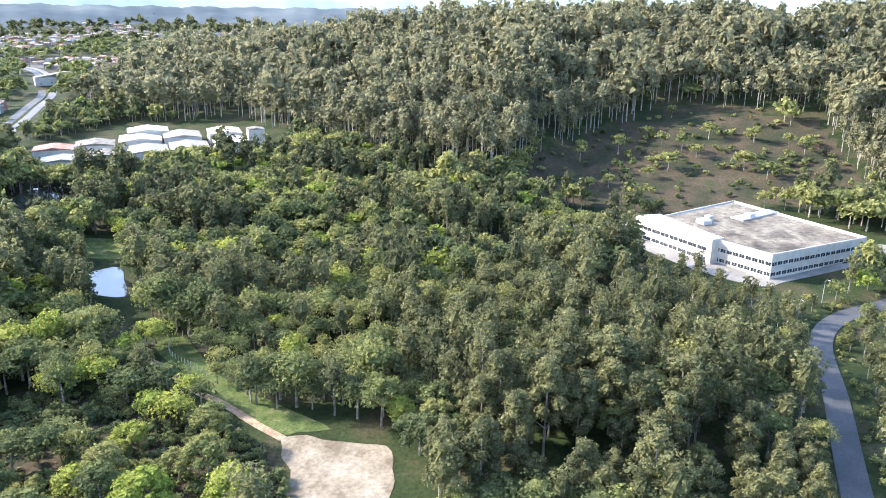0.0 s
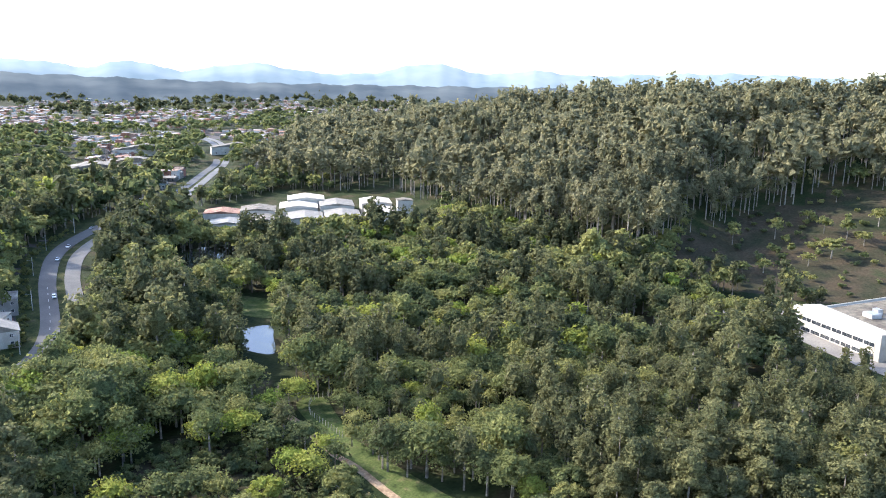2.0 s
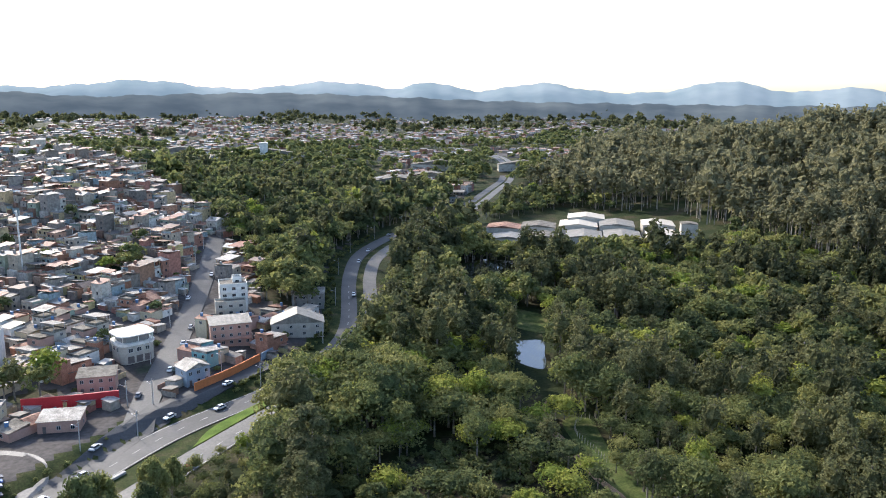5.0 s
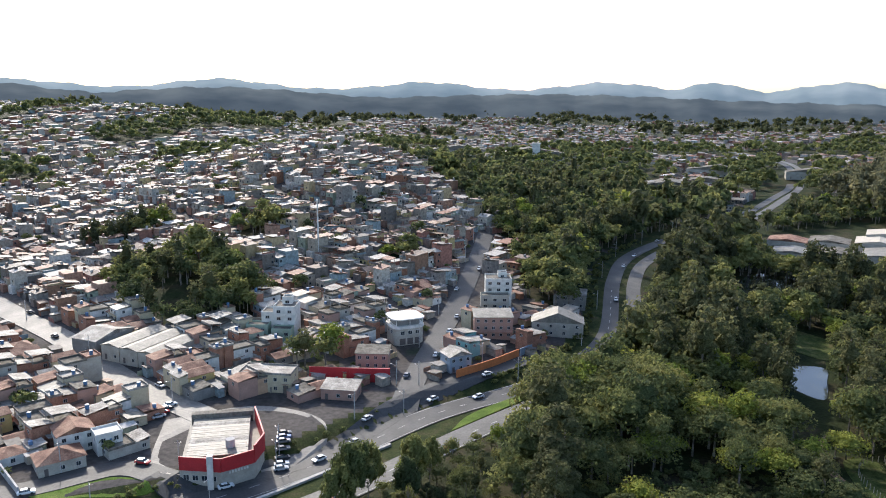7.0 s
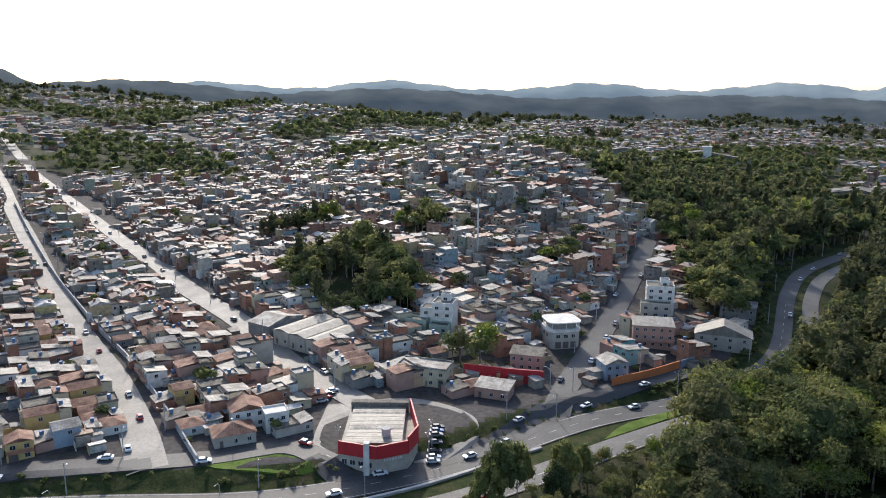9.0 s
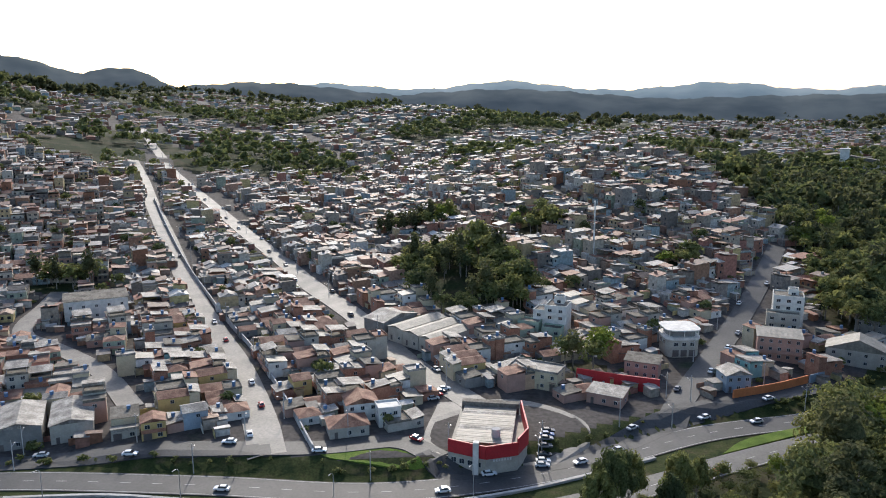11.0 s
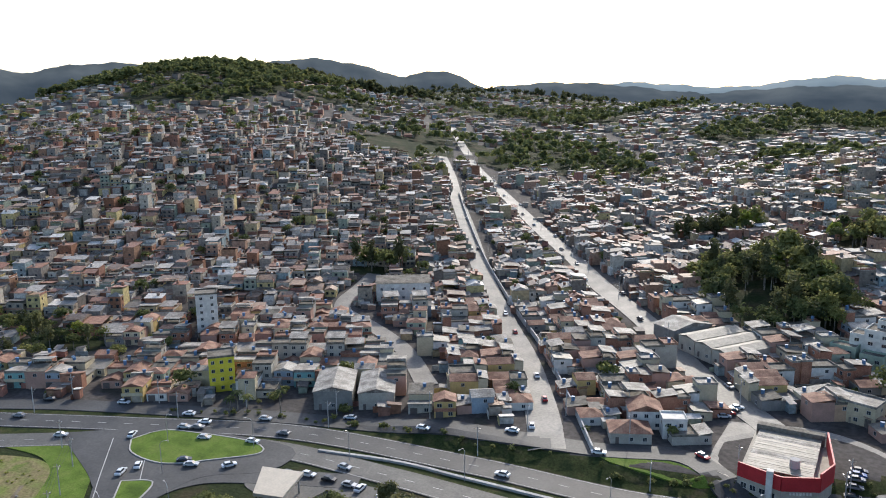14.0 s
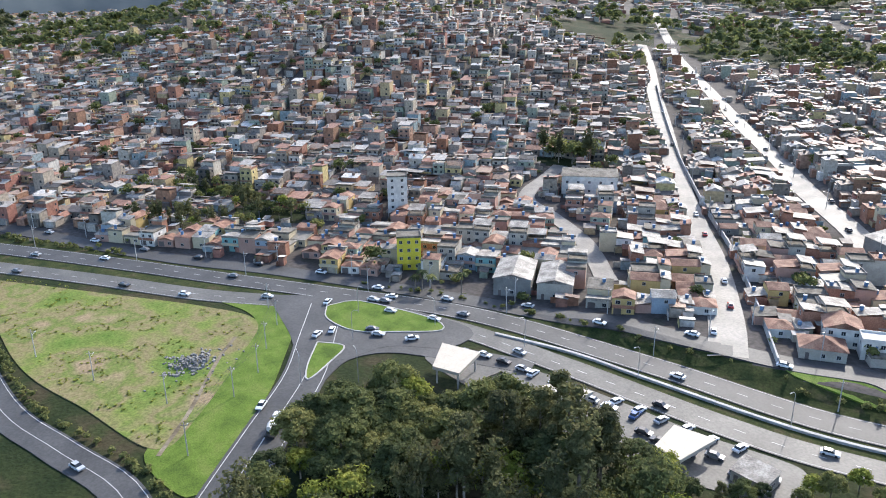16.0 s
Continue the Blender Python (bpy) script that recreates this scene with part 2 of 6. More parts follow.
HIGHWAY_FAR = spline([(-520, -30), (-420, 45), (-345, 87), (-291, 114), (-247, 134), (-210, 151), (-157, 173), (-96, 181), (-45, 185), (0, 203), (46, 235), (86, 253), (112, 272),
                      (138, 303), (172, 373), (205, 424), (266, 483), (312, 510), (440, 627), (520, 711), (640, 900), (700, 1150)])
HIGHWAY_NEAR = spline([(-520, -48), (-415, 28), (-340, 70), (-285, 99), (-240, 120), (-205, 141), (-160, 160), (-114, 164), (-69, 165), (-40, 169), (4, 185), (58, 221), (92, 243), (121, 266),
                       (148, 298), (182, 369), (214, 417), (273, 474), (318, 501), (446, 619), (527, 705), (648, 896), (708, 1147)])


def line_distance(x, y, line):
    d = np.full(np.shape(x), 1e9)
    side = np.zeros(np.shape(x))
    for a, b in zip(line[:-1], line[1:]):
        ab = b - a
        t = np.clip(((x - a[0]) * ab[0] + (y - a[1]) * ab[1]) / (ab @ ab), 0, 1)
        ex, ey = x - a[0] - t * ab[0], y - a[1] - t * ab[1]
        e = np.hypot(ex, ey)
        near = e < d
        side = np.where(near, ab[0] * ey - ab[1] * ex, side)
        d = np.where(near, e, d)
    return d, side


def height(x, y):
    """Height of the land in metres over the highway."""
    x, y = np.asarray(x, float), np.asarray(y, float)
    r = np.hypot(x, y)
    ridge = 70 * np.exp(-((x - 740) / 215) ** 2) / (1 + np.exp((y - 520) / 85)) * smooth(-700, -100, y + 500)
    spur = 16 * bump2(x, y, 520, 250, 110, 60, 20) + 14 * bump2(x, y, 495, 186, 112, 26, 8)
    town_hill = 46 * bump2(x, y, 40, 640, 150, 230, 5)
    rear_hill = 52 * bump2(x, y, -260, 1420, 300, 380, 10)
    left_hill = 130 * bump2(x, y, -1060, 980, 360, 520, 38) + 42 * bump2(x, y, -560, 470, 200, 210, 0) + 60 * bump2(x, y, -900, 1650, 420, 350, 0)
    far_ridge = 95 * bump2(x, y, -1500, 2500, 900, 500, -20)
    floor = 14 * smooth(300, 1100, r)
    knoll = 9 * bump2(x, y, -45, 366, 36, 48)
    far = 12 * np.sin(x / 310 + 1.0) * np.sin(y / 270 + 0.5) * smooth(900, 1800, r)
    z = floor + ridge + spur + town_hill + rear_hill + left_hill + far_ridge + knoll + far
    return z * smooth(230, 420, r) + 9 * bump2(x, y, 222, 52, 62, 46, 12)


def platform(x, y):
    """The town side lies a few metres over the highway, behind a grass bank."""
    d, side = line_distance(x, y, HIGHWAY_FAR[::3])
    up = (side > 0) * smooth(6.5, 13.0, d)
    return 3.2 * up * smooth(-150, -110, np.asarray(x, float)) * (1 - smooth(60, 120, np.asarray(x, float)))


def land(x, y):
    x, y = np.asarray(x, float), np.asarray(y, float)
    near = np.hypot(x, y) < 900
    return height(x, y) + np.where(near, platform(x, y), 3.2)


def land1(x, y):
    return float(land(np.array([x]), np.array([y]))[0])


def inside(x, y, poly):
    x, y = np.asarray(x, float), np.asarray(y, float)
    hit = np.zeros(x.shape, bool)
    for (x0, y0), (x1, y1) in zip(poly, poly[1:] + poly[:1]):
        with np.errstate(divide="ignore", invalid="ignore"):
            cross = ((y0 > y) != (y1 > y)) & (x < (x1 - x0) * (y - y0) / (y1 - y0) + x0)
        hit ^= cross
    return hit


def ellipse(x, y, cx, cy, rx, ry, turn=0.0):
    c, s = math.cos(radians(turn)), math.sin(radians(turn))
    u, v = (x - cx) * c + (y - cy) * s, -(x - cx) * s + (y - cy) * c
    return (u / rx) ** 2 + (v / ry) ** 2 < 1


def waves(x, y, size, seed):
    """Slow, smooth unevenness between about -1 and 1."""
    g = np.random.RandomState(seed)
    z = 0
    for k in range(6):
        a, p, w = g.uniform(0, 6.28), g.uniform(0, 6.28), g.uniform(0.6, 1.7) / size
        z = z + np.sin((x * math.cos(a) + y * math.sin(a)) * w * 6.28 + p)
    return z / 2.6


# the street grid
U, V = np.array((-0.555, 0.832)), np.array((0.832, 0.555))
MAIN_STREET = spline([(-22, 236), (-41, 259), (-58, 280), (-88, 324), (-121, 367), (-160, 428), (-213, 499), (-284, 594), (-343, 670), (-396, 742), (-480, 866), (-580, 1020)], 8)
CANAL_STREET = spline([(-78, 196), (-90, 220), (-115, 262), (-149, 313), (-186, 367), (-250, 466), (-314, 562), (-380, 665), (-470, 800)], 8)
FRONT_STREET = spline([(-372, 97), (-284, 130), (-235, 154), (-165, 181), (-121, 193), (-102, 196), (-72, 200.5), (-60, 204), (-48, 209), (-40, 207.5), (-32, 201), (-25, 199), (10, 214), (40, 243), (70, 262), (92, 276)], 6)
HILL_STREET = spline([(38, 240), (43, 255), (54, 282), (76, 333), (94, 376), (108, 412), (122, 450)], 6)
SIDE_STREET = spline([(-140, 226), (-160, 247), (-178, 262), (-204, 277), (-224, 286), (-234, 300), (-240, 321), (-248, 345)], 5)
FACTORY_ROAD = spline([(120, -25), (176, -17), (222, -12), (262, -7), (290, -13), (318, -32), (360, -60)], 6)
TRACK = spline([(134, 111), (136.5, 122), (140.5, 136), (142, 146), (145, 156), (149, 167), (154, 186), (168, 198)], 3)

FOREST = [(-116, 58), (-141, 97), (-135, 113), (-110, 126), (-75, 132), (-40, 158), (2, 176), (50, 209), (95, 238), (127, 264), (156, 296), (196, 366), (228, 412), (290, 466),
          (400, 545), (500, 610), (620, 700), (820, 900), (1300, 1000), (1300, -500), (60, -500), (0, 0)]
SLOPE_WOOD = [(128, 322), (158, 380), (190, 432), (252, 490), (300, 520), (400, 620), (330, 700), (300, 860), (150, 900), (105, 700), (128, 520), (132, 430), (116, 352)]
FACTORY = [(309, 13), (354, 72), (401, 41), (370, -21)]


def wooded(x, y):
    w = inside(x, y, FOREST)
    w &= ~ellipse(x, y, 124, 90, 22, 32, -35)
    w &= ~ellipse(x, y, 184, 229, 10, 30, -38) & ~ellipse(x, y, 246, 350, 20, 38, -35) & ~ellipse(x, y, 211, 268, 10, 30, -38)
    w &= ~inside(x, y, [(280, 412), (318, 366), (400, 312), (452, 370), (470, 420), (420, 490), (340, 500)])
    w &= ~inside(x, y, [(282, 8), (296, 50), (328, 90), (420, 52), (385, -45), (330, -20)])
    w &= ~ellipse(x, y, 155, 163, 7, 19, -30)
    w &= line_distance(x, y, FACTORY_ROAD)[0] > 8
    w &= line_distance(x, y, TRACK)[0] > 4.5
    w &= ~inside(x, y, [(-152, 116), (-150, 165), (-48, 165), (-50, 148), (-60, 134), (-75, 132), (-112, 127), (-136, 116)])
    w |= inside(x, y, SLOPE_WOOD)
    w |= ellipse(x, y, -45, 366, 30, 46, 30) | ellipse(x, y, -300, 190, 20, 9, 20) | ellipse(x, y, -340, 189, 30, 12, 25) | ellipse(x, y, -300, 163, 48, 6, 35) | ellipse(x, y, -10, 456, 16, 11) | ellipse(x, y, 58, 396, 9, 7) | ellipse(x, y, -90, 476, 24, 12, 20) | ellipse(x, y, -252, 352, 20, 9, 30) | ellipse(x, y, 12, 280, 9, 6)
    return w


def scrub(x, y):
    return inside(x, y, [(60, 95), (108, 84), (128, 112), (136, 136), (140, 160), (120, 185), (70, 180)])


def clearing(x, y):
    return inside(x, y, [(384, 70), (380, 150), (430, 158), (500, 140), (560, 100), (560, 10), (430, -30), (415, 40)])


def green_far(x, y):
    """Woods and open hills among the far houses."""
    r = np.hypot(x, y)
    return ((waves(x, y, 420, 5) > 0.42) & (r > 820)) | ellipse(x, y, -500, 760, 60, 90, 30) | ellipse(x, y, -395, 900, 50, 130, 20) | ellipse(x, y, 120, 930, 260, 110, 10) \
        | (height(x, y) > 116 + 16 * waves(x, y, 260, 12)) | (r > 2300) & (waves(x, y, 700, 9) > 0.35) | ellipse(x, y, 330, 850, 110, 200, -30) | ellipse(x, y, 540, 760, 70, 160, -38)


# ---------------------------------------------------------------- builders
def mesh_from(name, verts, quads, mats, index=None, tris=None, flat_faces=True):
    """One mesh from arrays; quads and tris are arrays of vertex numbers."""
    me = bpy.data.meshes.new(name)
    verts = np.asarray(verts, np.float32)
    loops, starts, total = [], [], 0
    for f, n in ((quads, 4), (tris, 3)):
        if f is None or not len(f):
            continue
        f = np.asarray(f, np.int32)
        loops.append(f.ravel())
        starts.append(total + np.arange(len(f)) * n)
        total += f.size
    loops, starts = np.concatenate(loops), np.concatenate(starts)
    me.vertices.add(len(verts))
    me.vertices.foreach_set("co", verts.ravel())
    me.loops.add(len(loops))
    me.loops.foreach_set("vertex_index", loops.astype(np.int32))
    me.polygons.add(len(starts))
    me.polygons.foreach_set("loop_start", starts.astype(np.int32))
    for m in mats:
        me.materials.append(m)
    if index is not None:
        me.polygons.foreach_set("material_index", np.asarray(index, np.int32))
    me.update(calc_edges=True)
    if flat_faces:
        me.shade_flat()
    return me


def box(bm, x0, y0, z0, x1, y1, z1):
    v = [bm.verts.new(p) for p in ((x0, y0, z0), (x1, y0, z0), (x1, y1, z0), (x0, y1, z0), (x0, y0, z1), (x1, y0, z1), (x1, y1, z1), (x0, y1, z1))]
    for f in ((0, 3, 2, 1), (4, 5, 6, 7), (0, 1, 5, 4), (1, 2, 6, 5), (2, 3, 7, 6), (3, 0, 4, 7)):
        bm.faces.new([v[k] for k in f])


def tube(bm, p, q, r0, r1=None, n=8, cap=True):
    p, q = Vector(p), Vector(q)
    r1 = r0 if r1 is None else r1
    m = (q - p).to_track_quat("Z", "Y").to_matrix()
    rings = [[bm.verts.new(c + m @ Vector((math.cos(6.2832 * k / n) * r, math.sin(6.2832 * k / n) * r, 0))) for k in range(n)] for c, r in ((p, r0), (q, r1))]
    for k in range(n):
        bm.faces.new((rings[0][k], rings[0][(k + 1) % n], rings[1][(k + 1) % n], rings[1][k]))
    if cap:
        bm.faces.new(rings[1])
        bm.faces.new(rings[0][::-1])


def prism(bm, poly, z0, z1):
    """An upright block over a polygon of the plan, corners in turn against the clock."""
    lo, hi = [[bm.verts.new((x, y, z)) for x, y in poly] for z in (z0, z1)]
    n = len(poly)
    for k in range(n):
        bm.faces.new((lo[k], lo[(k + 1) % n], hi[(k + 1) % n], hi[k]))
    bm.faces.new(hi)
    bm.faces.new(lo[::-1])


def part(name, bm, mat, parent=None, label=""):
    me = bpy.data.meshes.new(name)
    bm.normal_update()
    bm.to_mesh(me)
    bm.free()
    me.materials.append(mat)
    ob = new(name, me)
    if parent:
        ob.parent = parent
    return tagged(ob, label)


def ribbon(name, line, width, mat, lift=0.12, offset=0.0, kind="structure", label="", category="road", across=3, on=land):
    """A strip that follows the land, with the skirt of its edges going down."""
    d = np.gradient(line, axis=0)
    nrm = np.c_[-d[:, 1], d[:, 0]] / np.linalg.norm(d, axis=1)[:, None]
    k = np.linspace(-0.5, 0.5, across + 1)
    pts = line[:, None, :] + nrm[:, None, :] * (k[None, :, None] * np.broadcast_to(width, len(line))[:, None, None] + offset)
    z = on(pts[..., 0], pts[..., 1]) + lift
    pts = np.concatenate([pts[:, :1], pts, pts[:, -1:]], 1)
    z = np.concatenate([z[:, :1] - 0.8, z, z[:, -1:] - 0.8], 1)
    n, m = z.shape
    verts = np.concatenate([pts, z[..., None]], 2).reshape(-1, 3)
    i = np.arange(n * m).reshape(n, m)
    quads = np.stack([i[:-1, :-1], i[1:, :-1], i[1:, 1:], i[:-1, 1:]], -1).reshape(-1, 4)[:, ::-1]
    ob = new(name, mesh_from(name, verts, quads, [mat]))
    return tagged(ob, label, category, kind=kind)


def sheet(name, poly, mat, lift, label, category, kind="structure", thick=0.8):
    """A flat patch of the land over a smooth closed outline, with a skirt."""
    p = spline(poly + poly[:1], 3.0)[:-1]
    z = land(p[:, 0], p[:, 1])
    bm = bmesh.new()
    top = [bm.verts.new((a[0], a[1], float(h) + lift)) for a, h in zip(p, z)]
    low = [bm.verts.new((a[0], a[1], float(h) + lift - thick)) for a, h in zip(p, z)]
    f = bm.faces.new(top)
    n = len(top)
    for k in range(n):
        bm.faces.new((low[k], low[(k + 1) % n], top[(k + 1) % n], top[k]))
    bmesh.ops.triangulate(bm, faces=[f])
    bmesh.ops.recalc_face_normals(bm, faces=bm.faces)
    return tagged(part(name, bm, mat), label, category, kind=kind)


# ---------------------------------------------------------------- ground, one sheet to the horizon
rings = np.concatenate([np.linspace(0, 120, 6)[:-1], np.linspace(120, 500, 96)[:-1], np.geomspace(500, 4950, 90)])
turns = np.radians(np.concatenate([np.arange(-100, 84, 0.6), np.arange(84, 260, 4.0)]))
RR, AA = np.meshgrid(rings, turns, indexing="ij")
GX, GY = -RR * np.sin(AA), RR * np.cos(AA)
GZ = land(GX, GY)
GI = np.arange(GX.size).reshape(GX.shape)
GJ = np.roll(GI, -1, axis=1)
gq = np.stack([GI[:-1], GI[1:], GJ[1:], GJ[:-1]], -1).reshape(-1, 4)
cx, cy = GX.ravel()[gq].mean(1), GY.ravel()[gq].mean(1)
hw_d, hw_side = line_distance(cx, cy, HIGHWAY_FAR[::4])
slot = np.zeros(len(gq), int)
slot[((hw_side > 0) | (cy > 640) & ~inside(cx, cy, FOREST)) & (hw_d > 12) & (np.hypot(cx, cy) < 3300) & ~wooded(cx, cy) & ~green_far(cx, cy)] = 1
slot[clearing(cx, cy) | scrub(cx, cy)] = 2
slot[(hw_d < 14) & (np.hypot(cx, cy) < 800)] = 3
ground = new("ground", mesh_from("ground", np.c_[GX.ravel(), GY.ravel(), GZ.ravel()], gq, [M_ground, M_town, M_hillsoil, M_bank], slot, flat_faces=False))
tagged(ground, "rolling ground of undergrowth, bare soil and town lots", "ground", kind="structure")


# ---------------------------------------------------------------- roads and open ground
ribbon("road_highway_far", HIGHWAY_FAR, 10.5 - 3.0 * smooth(235, 300, HIGHWAY_FAR[:, 1]), M_asphalt, 0.25, label="grey asphalt highway carriageway curving past the town")
ribbon("road_highway_near", HIGHWAY_NEAR, 9.5 - 2.5 * smooth(225, 290, HIGHWAY_NEAR[:, 1]), M_sunlit_asphalt, 0.25, label="grey asphalt highway carriageway beside the woods")
ribbon("road_main_street", MAIN_STREET, 10.5, M_concrete_road, 0.3, label="sunlit main street running uphill between houses")
ribbon("road_canal_street", CANAL_STREET, 11, M_concrete_road, 0.3, offset=2.5, label="wide pale concrete street between rows of houses")
ribbon("road_front_street", FRONT_STREET, 8.5, M_asphalt, 0.28, label="asphalt frontage street along the lowest houses")
ribbon("road_hill_street", HILL_STREET, 9, M_asphalt, 0.3, label="grey street climbing the hill between houses")
ribbon("road_side_street", SIDE_STREET, 8, M_concrete_road, 0.3, label="pale concrete side street bending uphill")
ribbon("road_factory_drive", FACTORY_ROAD, 7, M_asphalt, 0.25, label="narrow asphalt drive up to the factory")
ribbon("track", TRACK, 2.3, M_dirt, 0.15, label="reddish dirt track beside a fence", category="track")
RAMP = spline([(-200, 146), (-182, 128), (-164, 110), (-148, 88), (-132, 66), (-112, 40), (-90, 15)], 4)
ribbon("road_ramp", RAMP, 13, M_asphalt, 0.27, label="asphalt link road with white edge lines", across=4)
SLIP = spline([(-160, 108), (-166, 124), (-160, 138), (-142, 148), (-120, 157)], 3)
ribbon("road_slip", SLIP, 8, M_asphalt, 0.26, label="curved asphalt slip road")
BACK_ROAD = spline([(-330, 60), (-270, 52), (-209, 45), (-177, 48), (-147, 51), (-110, 40)], 5)
ribbon("road_back", BACK_ROAD, 9, M_asphalt, 0.24, label="two-lane asphalt road beside the empty field")
sheet("road_junction", [(-222, 136), (-206, 148), (-180, 160), (-150, 164), (-146, 150), (-160, 138), (-164, 122), (-178, 118), (-192, 124)], M_asphalt, 0.3, "asphalt junction round a grass island", "road")
sheet("field", [(-330, 74), (-237, 57), (-190, 60), (-160, 64), (-166, 78), (-186, 102), (-205, 121), (-228, 116), (-270, 95), (-335, 62)], M_field, 0.25, "empty field of worn grass and bare soil", "field")
sheet("verge", [(-234, 121), (-214, 134), (-195, 128), (-178, 113), (-160, 94), (-143, 70), (-138, 60), (-160, 61), (-168, 78), (-188, 103), (-208, 122)], M_grass, 0.22, "bright mown grass verge beside the link road", "verge")
sheet("island", [(-198, 144), (-195, 153), (-185, 157), (-164, 161), (-156, 157), (-165, 147), (-176, 138), (-190, 138)], M_grass, 0.45, "teardrop traffic island of mown grass with a kerb", "traffic island")
sheet("island_small", [(-178, 125), (-170, 129), (-165, 120), (-161, 109), (-168, 114)], M_grass, 0.45, "small triangular grass traffic island", "traffic island")
sheet("bare_patch", [(134, 112), (138, 107), (138, 102), (139.5, 97), (141, 91), (142.5, 86), (139, 82), (135, 80), (131, 77), (125, 75), (112, 72), (106, 84), (113, 93), (114, 97), (119, 98), (124, 101), (127, 106), (131, 109)], M_sand, 0.12, "pale bare sand clearing in the scrub", "clearing")
sheet("track_verge", [(138, 110), (143, 103), (145, 110), (147, 122), (150, 136), (153, 150), (157, 166), (153, 167), (146, 150), (140, 135), (135, 114)], M_rough, 0.08, "grass strip beside the dirt track", "verge")
sheet("meadow", [(223, 296), (229, 276), (214, 256), (206, 272), (212, 288)], M_rough, 0.15, "sunlit grass glade by the pond", "meadow")
sheet("pond", [(186, 256), (205, 250), (196, 236), (184, 222), (180, 236)], M_water, 0.18, "small still pond among trees", "pond")
sheet("pond_large", [(268, 388), (282, 372), (262, 352), (246, 346), (238, 362), (252, 378)], M_water, 0.2, "still pond reflecting the sky", "pond")
sheet("service_verge", [(50, 222), (82, 243), (96, 252), (84, 248), (60, 234)], M_grass, 0.3, "grass median between the carriageways", "verge")
sheet("bank_verge", [(-67, 199), (-58, 200.5), (-49, 204.5), (-41, 203), (-35, 198), (-42, 196), (-52, 195.5), (-62, 196)], M_grass, 0.12, "sunlit mown grass on top of the bank", "verge")
sheet("station_yard", [(-150, 150), (-112, 157), (-70, 158), (-46, 160), (-44, 148), (-64, 138), (-112, 136), (-146, 140)], M_sunlit_asphalt, 0.2, "concrete forecourt beside the highway", "forecourt")
sheet("red_store_yard", [(-38, 240), (-10, 246), (10, 232), (8, 212), (-12, 204), (-36, 206)], M_concrete_road, 0.22, "concrete yard round the store", "forecourt")
sheet("glade", [(148, 150), (153, 150), (162, 166), (168, 178), (160, 182), (153, 170)], M_rough, 0.1, "shaded grass glade behind a fence", "meadow")
ribbon("path_field", spline([(-200, 110), (-192, 100), (-180, 88), (-168, 76), (-157, 63)], 3), 1.1, M_sand, 0.32, label="pale footpath along the edge of the field", category="path")

